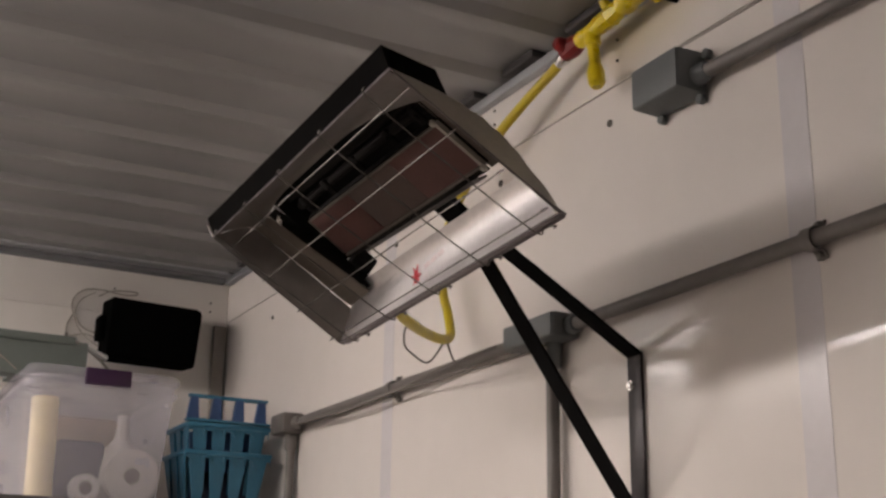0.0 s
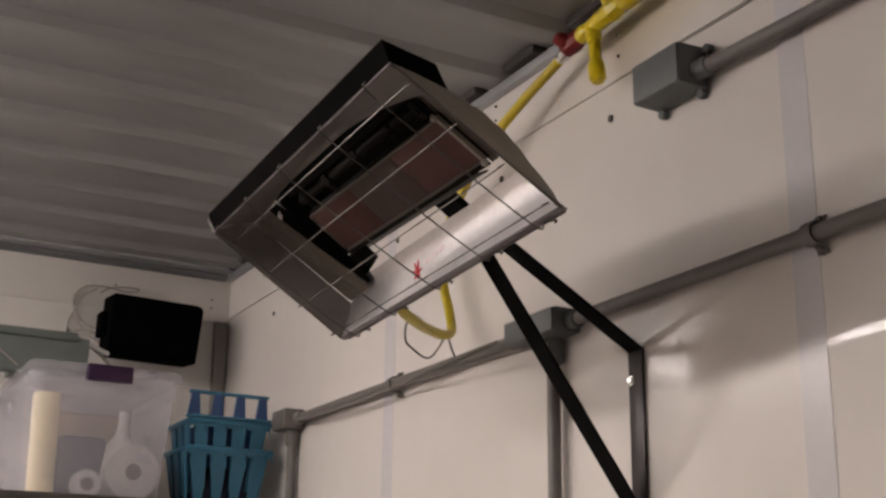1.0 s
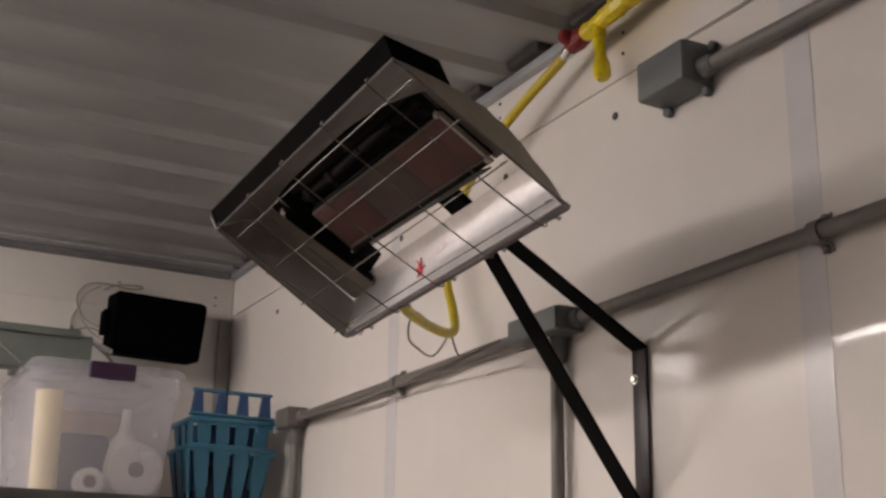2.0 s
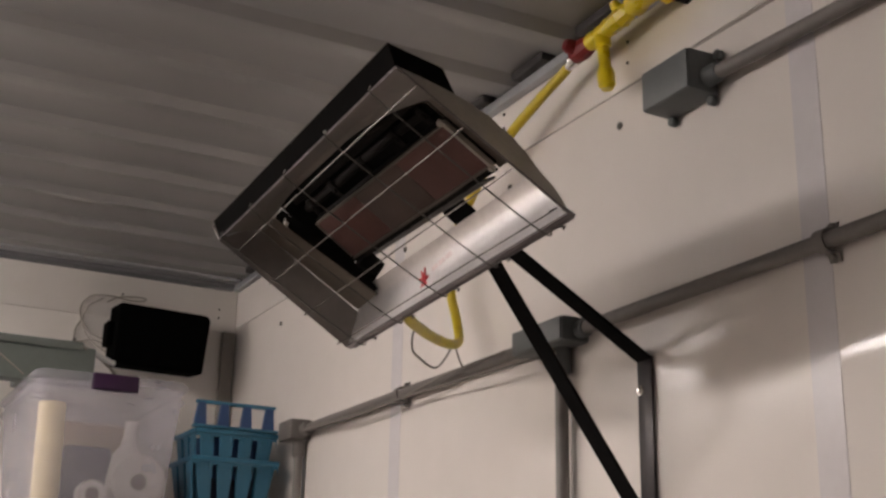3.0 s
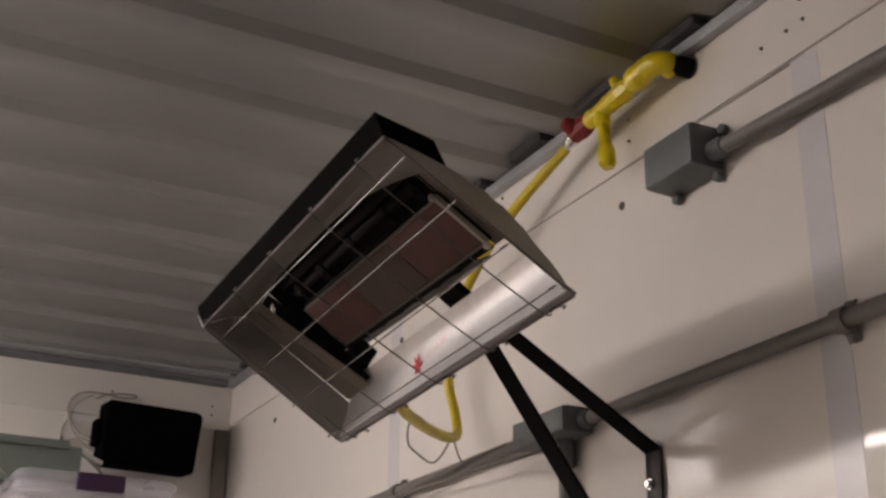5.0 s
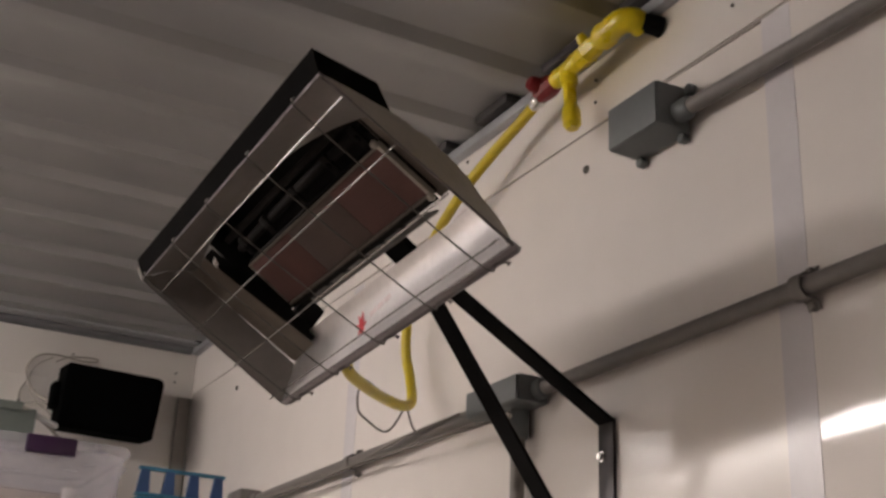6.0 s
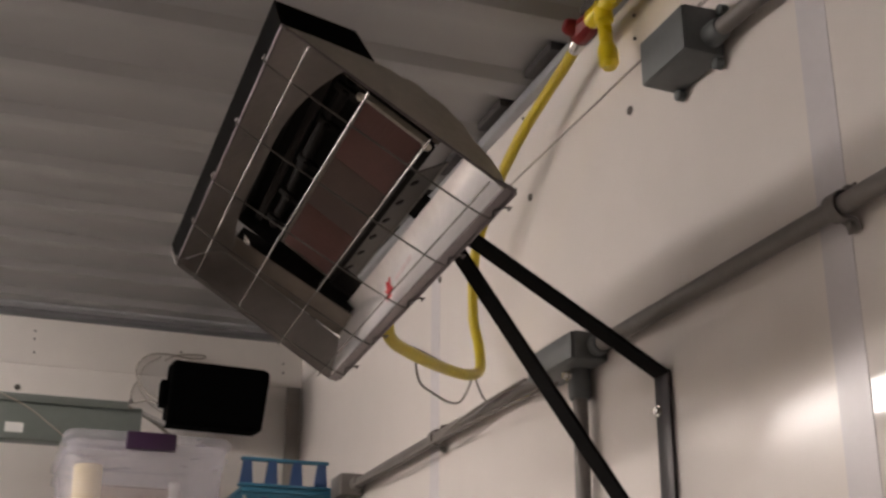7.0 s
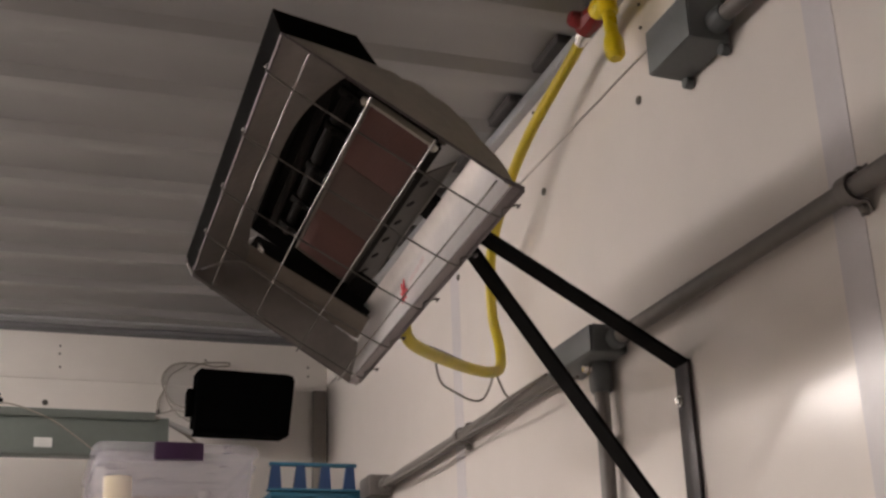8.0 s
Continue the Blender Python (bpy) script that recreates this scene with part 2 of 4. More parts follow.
def tube(bm, pts, r, seg=12, caps=True, ripple=0.0):
    pts = [Vector(p) for p in pts]
    up = None
    rings = []
    for i, p in enumerate(pts):
        d = (pts[min(i + 1, len(pts) - 1)] - pts[max(i - 1, 0)]).normalized()
        if up is None:
            up = d.orthogonal().normalized()
        up = (up - d * up.dot(d)).normalized()
        sd = d.cross(up)
        rr = (r[i] if isinstance(r, (list, tuple)) else r) * (1 + ripple * (i % 2))
        rings.append([bm.verts.new(p + (up * math.cos(k * math.tau / seg) + sd * math.sin(k * math.tau / seg)) * rr) for k in range(seg)])
    for a, b in zip(rings, rings[1:]):
        for k in range(seg):
            bm.faces.new((a[k], a[(k + 1) % seg], b[(k + 1) % seg], b[k]))
    if caps:
        bm.faces.new(rings[0][::-1])
        bm.faces.new(rings[-1])
    return bm


def rod(a, b, r, seg=16, bm=None, chamfer=0.0):
    a, b = Vector(a), Vector(b)
    d = (b - a).normalized() * chamfer
    if chamfer:
        return tube(bm or fresh(), [a, a + d, b - d, b], [r - chamfer, r, r, r - chamfer], seg)
    return tube(bm or fresh(), [a, b], r, seg)


def turned(axis_from, axis_to, profile, seg=20, bm=None):
    """A turned shape: profile of (share of the axis, radius)."""
    a, b = Vector(axis_from), Vector(axis_to)
    bm = bm or fresh()
    d = (b - a).normalized()
    up = d.orthogonal().normalized()
    sd = d.cross(up)
    rings = []
    for s, r in profile:
        c = a.lerp(b, s)
        rings.append([bm.verts.new(c + (up * math.cos(k * math.tau / seg) + sd * math.sin(k * math.tau / seg)) * r) for k in range(seg)])
    for p, q in zip(rings, rings[1:]):
        for k in range(seg):
            bm.faces.new((p[k], p[(k + 1) % seg], q[(k + 1) % seg], q[k]))
    bm.faces.new(rings[0][::-1])
    bm.faces.new(rings[-1])
    return bm


def slab(poly, offset, bm=None):
    """A plate: a flat polygon given thickness along offset."""
    bm = bm or fresh()
    lo = [bm.verts.new(Vector(p)) for p in poly]
    hi = [bm.verts.new(Vector(p) + Vector(offset)) for p in poly]
    bm.faces.new(lo[::-1])
    bm.faces.new(hi)
    k = len(poly)
    for i in range(k):
        bm.faces.new((lo[i], lo[(i + 1) % k], hi[(i + 1) % k], hi[i]))
    return bm


def sheet(profile, lo, hi, thick, fn, rows=1, bm=None):
    """A bent sheet: a profile of (p, q) pairs carried from lo to hi; fn(s, p, q) gives the place."""
    bm = bm or fresh()
    k = len(profile)
    nrm = []
    for i in range(k):
        a, b = profile[max(i - 1, 0)], profile[min(i + 1, k - 1)]
        t = Vector((b[0] - a[0], b[1] - a[1])).normalized()
        nrm.append((-t.y * thick, t.x * thick))
    loop = list(profile) + [(p + n[0], q + n[1]) for (p, q), n in reversed(list(zip(profile, nrm)))]
    rings = [[bm.verts.new(fn(lo + (hi - lo) * s / rows, p, q)) for p, q in loop] for s in range(rows + 1)]
    m = len(loop)
    for a, b in zip(rings, rings[1:]):
        for i in range(m):
            bm.faces.new((a[i], a[(i + 1) % m], b[(i + 1) % m], b[i]))
    for ring in (rings[0], rings[-1]):
        for i in range(k - 1):
            bm.faces.new((ring[i], ring[i + 1], ring[m - 2 - i], ring[m - 1 - i]))
    return bm


def bolt(name, at, axis, r, h, material, parent, label=""):
    """A hex head on a washer."""
    at, axis = Vector(at), Vector(axis).normalized()
    bm = rod(at, at + axis * h * 0.25, r * 1.35, 20)
    rod(at + axis * h * 0.25, at + axis * h, r, 6, bm, chamfer=r * 0.15)
    return part(name, bm, material, parent, label)


# ---- the room ----
X_LEFT, Y_FRONT = -2.40, -2.20
wall_right = thing("wall_right", (0, 0.75, 0), "white glossy plastic-faced wall panels with joint strips", "wall", kind="structure")
PANEL_EDGES = [-2.20, -0.97, 0.23, 1.452, 2.645, 3.725]
part("backing", bx((0.006, Y_FRONT - 0.1, 0), (0.10, BACK_Y + 0.1, 2.62)), M_BACKWALL, wall_right)
for i, (a, b) in enumerate(zip(PANEL_EDGES, PANEL_EDGES[1:])):
    bm = fresh()
    if i == 3:
        # this panel is drawn back a little towards its first seam
        ys = [a + 0.001 + (b - a - 0.002) * k / 40 for k in range(41)]
        face = [(y, 0.0056 * (max(0.0, 1.90 - y) / 0.45) ** 2) for y in ys]
        sheet(face, 0.0, 2.392, 0.002, lambda s, p, q: Vector((q, p, s)), bm=bm)
    else:
        box(bm, (0.0, a + 0.001, 0), (0.006, b - 0.001, 2.392))
        if i == 2:
            for v in bm.verts:
                v.co.x += 0.004 * (b - v.co.y) / (b - a)
    part("wall_panel", bm, (M_WALL, M_WALL, M_WALLG, M_WALLR, M_WALL)[i], wall_right)
part("upper_board", bx((-0.0015, Y_FRONT, 2.395), (0.006, BACK_Y, 2.535)), M_BOARD, wall_right)
part("joint", bx((0.001, Y_FRONT, 2.391), (0.006, BACK_Y, 2.3955)), M_JOINT, wall_right)
for y in PANEL_EDGES[1:-1]:
    bm = fresh()
    box(bm, (-0.0007, y - 0.024, 0), (-0.0001, y + 0.024, 2.39))
    part("joint_strip", bm, M_SEAM, wall_right, "slim moulded joint strip")

wall_back = thing("wall_back", (-1.2, BACK_Y, 0), "white end wall with a proud upper board", "wall", kind="structure")
part("panel", bx((X_LEFT - 0.1, BACK_Y, 0), (0.006, BACK_Y + 0.1, 2.62)), M_BACKWALL, wall_back)
part("upper_board", bx((X_LEFT, BACK_Y - 0.004, 2.380), (-0.004, BACK_Y, 2.512), 0.001), M_BACKWALL, wall_back)
part("corner_batten", bx((-0.042, BACK_Y - 0.018, 0), (-0.006, BACK_Y, 2.379), 0.002), mat("corner_batten_paint", (0.30, 0.27, 0.24), 0.6, var=0.15, scale=8), wall_back, "dull grey corner batten")

for nm, lo, hi in (("wall_left", (X_LEFT - 0.1, Y_FRONT - 0.1, 0), (X_LEFT, BACK_Y + 0.1, 2.62)), ("wall_front", (X_LEFT, Y_FRONT - 0.1, 0), (0.0, Y_FRONT, 2.62))):
    solo(nm, bx(lo, hi), M_BACKWALL, ((lo[0] + hi[0]) / 2, (lo[1] + hi[1]) / 2, 0), "plain white wall panel", "wall", kind="structure")
solo("floor", bx((X_LEFT - 0.1, Y_FRONT - 0.1, -0.1), (0.1, BACK_Y + 0.1, 0)), M_FLOOR, (-1.2, 0.75, 0), "bare grey concrete floor", "floor", kind="structure")

# ribbed steel ceiling, ribs across the room
bm = fresh()
PITCH, RIB = 0.205, 0.014
prof = []
first = BACK_Y - 0.10
k0 = int((first - Y_FRONT) / PITCH)
prof.append((Y_FRONT - 0.05, CEIL_Z))
for k in range(k0, -1, -1):
    c = first - k * PITCH
    prof += [(c - 0.058, CEIL_Z), (c - 0.036, CEIL_Z - RIB), (c + 0.016, CEIL_Z - RIB), (c + 0.040, CEIL_Z)]
prof.append((BACK_Y + 0.05, CEIL_Z))
sheet(prof, X_LEFT - 0.05, 0.004, 0.03, lambda s, p, q: Vector((s, p, q)), bm=bm)
solo("ceiling", bm, M_CEIL, (-1.2, 0.75, CEIL_Z), "grey ribbed sheet steel ceiling", "ceiling", kind="structure")

# trims where ceiling meets walls
t1 = thing("trim_right", (0, 0.75, 2.50), "grey folded metal trim under the ceiling edge", "trim", kind="structure")
part("angle", bx((-0.020, Y_FRONT, 2.500), (-0.002, BACK_Y - 0.02, 2.518), 0.002), M_TRIM, t1)
t2 = thing("trim_back", (-1.2, BACK_Y, 2.47), "dark grey metal channel along the ceiling edge", "trim", kind="structure")
part("channel", sheet([(BACK_Y - 0.005, 2.506), (BACK_Y - 0.020, 2.507), (BACK_Y - 0.024, 2.511), (BACK_Y - 0.027, 2.526), (BACK_Y - 0.034, 2.531)], X_LEFT, -0.021, 0.003, lambda s, p, q: Vector((s, p, q))), M_DTRIM, t2)
part("lip", bx((X_LEFT, BACK_Y - 0.083, 2.516), (-0.021, BACK_Y - 0.038, 2.533), 0.003), M_TRIM, t2, "pale grey folded lip")
# dark blocks added above the trim to paint the shade between the ribs
M_RIBSHADE = mat("rib_gap_shade", (0.055, 0.050, 0.050), 0.9, var=0.3, scale=30, bump=0.2, bump_scale=80)
for k in range(k0, -1, -1):
    c = first - k * PITCH
    part("gap_shade_block", bx((-0.036, c + 0.042, 2.5185), (-0.0025, min(c + PITCH - 0.060, BACK_Y - 0.09), 2.5342), 0.003), M_RIBSHADE, t1, "dark block for the shade between the ribs")

# screw heads and holes on the boards
spots = [(1.822, 2.469), (1.824, 2.433), (2.209, 2.490), (2.209, 2.462), (1.443, 2.438), (1.474, 2.437), (1.522, 2.436), (1.445, 2.469), (2.95, 2.44)]
for yy, zz in spots:
    solo("nail_head", rod((-0.002, yy, zz), (-0.0045, yy, zz), 0.0026, 10), M_GAP, (-0.002, yy, zz), "small dark nail head in the upper wall board", "nail", "nails in the boards")
for yy, zz in ((1.852, 2.335), (2.191, 2.339), (3.35, 2.332), (2.62, 2.337)):
    bm = turned((0, yy, zz), (-0.004, yy, zz), [(0, 0.0065), (0.6, 0.006), (1, 0.003)], 14)
    solo("rivet", bm, M_GAP, (0, yy, zz), "dark plastic rivet in the white wall panel", "rivet", "rivets of the wall")
for xx, zz in ((-0.706, 2.468), (-0.706, 2.447), (-0.703, 2.412), (-0.333, 2.45), (-0.055, 2.445), (-0.055, 2.42)):
    solo("nail_head", rod((xx, BACK_Y - 0.003, zz), (xx, BACK_Y - 0.0065, zz), 0.0028, 10), M_GAP, (xx, BACK_Y - 0.004, zz), "small dark nail head in the upper wall board", "nail", "nails in the boards")
solo("rivet", turned((-0.732, BACK_Y, 2.319), (-0.732, BACK_Y - 0.006, 2.319), [(0, 0.0075), (0.6, 0.007), (1, 0.004)], 14), M_GAP, (-0.732, BACK_Y, 2.319), "dark round knob on the white end wall", "rivet", "rivets of the wall")

# ---- fluorescent fitting behind and beside the heater ----
fit_l = thing("ceiling_light", (LAMP_X, (LAMP_Y0 + LAMP_Y1) / 2, LAMP_Z), "white fluorescent ceiling light with wraparound diffuser, switched on", "lamp")
part("housing", bx((LAMP_X - 0.085, LAMP_Y0, LAMP_Z + 0.030), (LAMP_X + 0.085, LAMP_Y1, CEIL_Z - 0.016), 0.006), M_HOUSING, fit_l)
wrap = [(-0.080, 0.029), (-0.078, 0.000), (-0.066, -0.016), (-0.030, -0.024), (0.030, -0.024), (0.066, -0.016), (0.078, 0.000), (0.080, 0.029)]
part("diffuser", sheet(wrap, LAMP_Y0 + 0.01, LAMP_Y1 - 0.01, 0.002, lambda s, p, q: Vector((LAMP_X + p, s, LAMP_Z + q))), M_TUBE, fit_l, "glowing white diffuser")
for yy in (LAMP_Y0 + 0.005, LAMP_Y1 - 0.005):
    part("end_cap", bx((LAMP_X - 0.082, yy - 0.005, LAMP_Z - 0.026), (LAMP_X + 0.082, yy + 0.005, LAMP_Z + 0.030), 0.002), M_HOUSING, fit_l)

# ---- infrared heater ----
H0 = Vector((-0.332, 1.488, 2.018))
HA = Vector((-0.0048, 0.9983, -0.0577)).normalized()
HU = Vector((-0.8486, 0.0264, 0.5283)).normalized()
HW = HA.cross(HU).normalized()
LEN, WID = 0.624, 0.287


def hp(a, u, w):
    a *= 1 - 0.045 * u / WID
    return H0 + HA * a + HU * u + HW * w


def hq(a, u, w):
    """As hp, for the burner, which sinks into the body towards its far end."""
    return hp(a, u, w + 0.073 * (a - 0.30))


def hbox(lo, hi, bevel=0.0, bm=None, place=hp):
    bm = box(bm or fresh(), lo, hi, bevel)
    for v in bm.verts:
        v.co = place(*v.co)
    return bm


heater = thing("gas_heater", hp(0.3, 0.14, 0.08), "overhead infrared gas heater, unlit, stainless reflector and wire guard", "heater")
heater.location = hp(0.3, 0.14, 0.08)
RIM = -0.018
RIMW = -0.012
wall_prof = [(0.012, RIMW), (0.0150, -0.004), (0.0190, 0.006), (0.0235, 0.016), (0.0290, 0.026), (0.0355, 0.036), (0.0435, 0.0432), (0.0555, 0.0475)]
left_prof = [(0.268, RIM), (0.2655, -0.008), (0.2605, 0.004), (0.2555, 0.016), (0.2515, 0.026), (0.2475, 0.034), (0.2425, 0.040), (0.2370, 0.043)]
part("side_reflector", sheet(wall_prof, -0.002, 0.606, 0.0015, lambda s, p, q: hp(s + 0.85 * (q - RIM) * (0.603 - s) / 0.6, p, q), rows=4), M_REFL, heater, "bright polished reflector side")

def left_side(s, p, q):
    k = (q - RIM) / (0.043 - RIM)
    draw = 0.034 * max(0.0, (0.24 - s) / 0.24) ** 2 + 0.020 * max(0.0, (s - 0.42) / 0.18) ** 2
    return hp(s + 1.1 * (q - RIM) * (0.603 - s) / 0.6, p - draw * k * k, q)


part("side_reflector", sheet(left_prof, -0.006, 0.603, -0.0015, left_side, rows=24), M_ENDREFL, heater, "reflector side with its dark reflections in the colour")
# far end panel
bm = fresh()
NA, NB = 14, 6
for off in (0.0, 0.0015):
    grid = []
    for j in range(NB + 1):
        v = j / NB
        row = []
        for i in range(NA + 1):
            k = i / NA
            lo = Vector((0.606, 0.012 + 0.256 * k, RIMW + (RIM - RIMW) * k))
            hi = Vector((0.584 + 0.025 * k, 0.0315 + 0.2065 * k, 0.0335 + 0.0065 * k))
            p = lo.lerp(hi, v)
            row.append(bm.verts.new(hp(p.x + off, p.y, p.z)))
        grid.append(row)
    for j in range(NB):
        for i in range(NA):
            bm.faces.new((grid[j][i], grid[j][i + 1], grid[j + 1][i + 1], grid[j + 1][i]))
part("end_reflector", bm, M_FAREND, heater, "far end of the reflector, toned lighter")
# near end panel, seen from outside, and the black hood behind it
def near(u, w):
    return hp(-0.010 + 0.75 * (w - RIM), u, w)
lower = [near(0.010, RIMW), near(0.269, RIM), near(0.262, -0.012), near(0.240, 0.006), near(0.215, 0.024), near(0.193, 0.039), near(0.176, 0.048), near(0.168, 0.053), near(0.156, 0.0535), near(0.149, 0.060), near(0.138, 0.064), near(0.121, 0.0605), near(0.112, 0.064), near(0.100, 0.0615), near(0.091, 0.056), near(0.080, 0.054), near(0.070, 0.045), near(0.060, 0.036), near(0.050, 0.031), near(0.036, 0.024), near(0.022, 0.010)]
part("end_panel", slab(lower, HA * 0.002), M_ENDOUT, heater, "beige galvanised outer end")
upper = [hp(0.0, 0.291, 0.006), hp(0.045, 0.219, 0.066), hp(0.063, 0.187, 0.063), hp(0.046, 0.187, 0.042), hp(0.030, 0.222, 0.018), hp(0.000, 0.268, -0.012)]
part("end_hood", slab(upper, HA * 0.003), M_FLANGEB, heater, "black end hood")
# folded flange round the opening
def strip(p0, p1, q0, q1, thick):
    n = (Vector(p1) - Vector(p0)).cross(Vector(q0) - Vector(p0)).normalized() * thick
    return slab([p0, p1, q1, q0], n)
part("flange", strip(hp(0.004, 0, 0), hp(LEN, 0, 0), hp(0.000, 0.012, RIMW), hp(0.612, 0.012, RIMW), 0.002), M_FLANGE, heater, "dull stainless edge")
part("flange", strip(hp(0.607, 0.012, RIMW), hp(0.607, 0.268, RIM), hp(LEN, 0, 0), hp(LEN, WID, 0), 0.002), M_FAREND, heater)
part("flange", strip(hp(-0.008, 0.268, RIM), hp(0.604, 0.268, RIM), hp(0.0, WID + 0.004, 0.006), hp(LEN, WID + 0.004, 0.006), 0.002), M_FLANGEB, heater, "black edge")
rimpts = [hp(-0.006, 0.012, RIMW), hp(0.607, 0.012, RIMW), hp(0.607, 0.268, RIM), hp(-0.010, 0.268, RIM), hp(-0.006, 0.012, RIMW)]
part("rim_bead", tube(fresh(), rimpts, 0.0014, 8), M_FLANGE, heater)
part("edge_bead", tube(fresh(), [hp(-0.006, 0.02, -0.012), hp(0.002, 0.006, -0.004), hp(0.010, 0, 0), hp(LEN - 0.01, 0, 0), hp(LEN, 0.01, 0), hp(LEN, WID, 0.0)], 0.0025, 8), M_FLANGE, heater)
# back plate strips, housing and burner
plate = fresh()
slab([hp(0.505, 0.040, 0.034), hp(0.578, 0.036, 0.034), hp(0.583, 0.042, 0.0345), hp(0.608, 0.226, 0.040), hp(0.602, 0.234, 0.041), hp(0.566, 0.234, 0.046), hp(0.561, 0.226, 0.0455), hp(0.510, 0.048, 0.035)], HW * 0.0015, plate)
part("back_plate", plate, M_BROWN, heater, "heat-tinted brown back plate")
part("back_plate_fold", strip(hp(0.505, 0.044, 0.0352), hp(0.561, 0.226, 0.0468), hp(0.507, 0.044, 0.056), hp(0.563, 0.226, 0.066), 0.0012), M_RECESS, heater)
part("back_plate", hbox((0.055, 0.085, 0.0470), (0.092, 0.222, 0.0495), place=hp), M_BROWN, heater)
HB = [((0.090, 0.088, 0.080), (0.556, 0.2425, 0.083)), ((0.090, 0.2385, 0.050), (0.556, 0.2425, 0.080)), ((0.553, 0.088, 0.046), (0.556, 0.2385, 0.080)), ((0.087, 0.096, 0.062), (0.090, 0.2385, 0.080))]
bm = fresh()
for lo, hi in HB:
    hb = fresh()
    box(hb, lo, hi)
    for v in hb.verts:
        v.co = hq(*v.co)
    me_t = bpy.data.meshes.new("tmp")
    hb.to_mesh(me_t)
    hb.free()
    bm.from_mesh(me_t)
    bpy.data.meshes.remove(me_t)
part("burner_housing", bm, M_RECESS, heater, "burner housing with the recess shade in its black")
burner = part("burner", hbox((0.086, 0.093, 0.0585), (0.540, 0.177, 0.077), 0.003, place=hq), M_RECESS, heater)
for i in range(3):
    a0 = 0.093 + i * 0.1460
    part("ceramic_plaque", hbox((a0, 0.0985, 0.053), (a0 + 0.1448, 0.1705, 0.0600), 0.0008, place=hq), M_CERG if i == 1 else M_CER, burner, "brown perforated ceramic plaque")
for u0 in (0.0945, 0.1712):
    part("plaque_clamp", hbox((0.089, u0, 0.0525), (0.534, u0 + 0.003, 0.0584), place=hq), M_BROWN, burner)
part("plaque_clamp", hbox((0.0855, 0.0950, 0.0510), (0.0915, 0.1760, 0.0584), 0.001, place=hq), M_ENDOUT, burner, "pale metal clamp strip")
part("plaque_clamp", hbox((0.5315, 0.0998, 0.0525), (0.5345, 0.1702, 0.0584), place=hq), M_BROWN, burner)
for u0 in (0.094, 0.177):
    part("clamp_screw", turned(hq(0.088, u0, 0.052), hq(0.088, u0, 0.047), [(0, 0.0052), (0.5, 0.0052), (1, 0.0034)], 12), M_ENDOUT, burner, "pale screw head")
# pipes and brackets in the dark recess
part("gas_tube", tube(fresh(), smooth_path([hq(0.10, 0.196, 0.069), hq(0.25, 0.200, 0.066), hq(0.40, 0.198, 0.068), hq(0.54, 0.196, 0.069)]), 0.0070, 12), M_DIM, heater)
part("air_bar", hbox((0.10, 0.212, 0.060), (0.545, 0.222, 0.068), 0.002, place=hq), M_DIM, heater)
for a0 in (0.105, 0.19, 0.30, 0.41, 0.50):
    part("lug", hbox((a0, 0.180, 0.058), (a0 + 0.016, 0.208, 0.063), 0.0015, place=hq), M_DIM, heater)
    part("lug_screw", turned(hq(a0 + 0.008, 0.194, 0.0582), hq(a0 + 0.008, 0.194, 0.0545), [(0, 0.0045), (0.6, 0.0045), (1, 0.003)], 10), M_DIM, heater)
# slanted side rail with a row of holes
def rail(a, k):
    return hq(a, 0.0925 - 0.0285 * k, 0.055 + 0.048 * k)
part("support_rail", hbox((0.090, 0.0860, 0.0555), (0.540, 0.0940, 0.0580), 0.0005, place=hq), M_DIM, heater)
side = fresh()
slab([rail(0.175, 0), rail(0.540, 0), rail(0.610, 1.0), rail(0.175, 1.0)], HU * 0.0015 + HW * 0.0009, side)
part("support_rail", side, M_RAIL, heater, "heat-browned side rail with holes")
# flat near-black discs stand in for the shade inside the holes
for a0 in (0.21, 0.27, 0.33, 0.39, 0.45, 0.51):
    c = rail(a0, 0.42)
    part("rail_hole", turned(c, c - (HU * 0.86 + HW * 0.50) * 0.0012, [(0, 0.0056), (1, 0.0054)], 14), M_RECESS, heater)
part("rail_edge", tube(fresh(), [rail(0.175, 1.0), rail(0.35, 1.0), rail(0.600, 1.0)], 0.0013, 8), M_FAREND, heater, "pale folded rail edge")
part("spring_clip", tube(fresh(), smooth_path([hp(0.536, 0.216, 0.045), hp(0.541, 0.210, 0.042), hp(0.547, 0.203, 0.042)], 4), [0.0012, 0.0022, 0.0030, 0.0038, 0.0042, 0.0042, 0.0038, 0.0030, 0.0020], 10), M_STEEL, heater, "bright metal clip")
part("spring_clip", tube(fresh(), smooth_path([hp(0.520, 0.063, 0.046), hp(0.527, 0.058, 0.041), hp(0.534, 0.054, 0.045), hp(0.524, 0.050, 0.050)]), 0.0034, 10), M_STEEL, heater, "bright metal clip")
part("igniter_block", hbox((0.508, 0.054, 0.056), (0.545, 0.088, 0.086), 0.003), M_RECESS, heater)
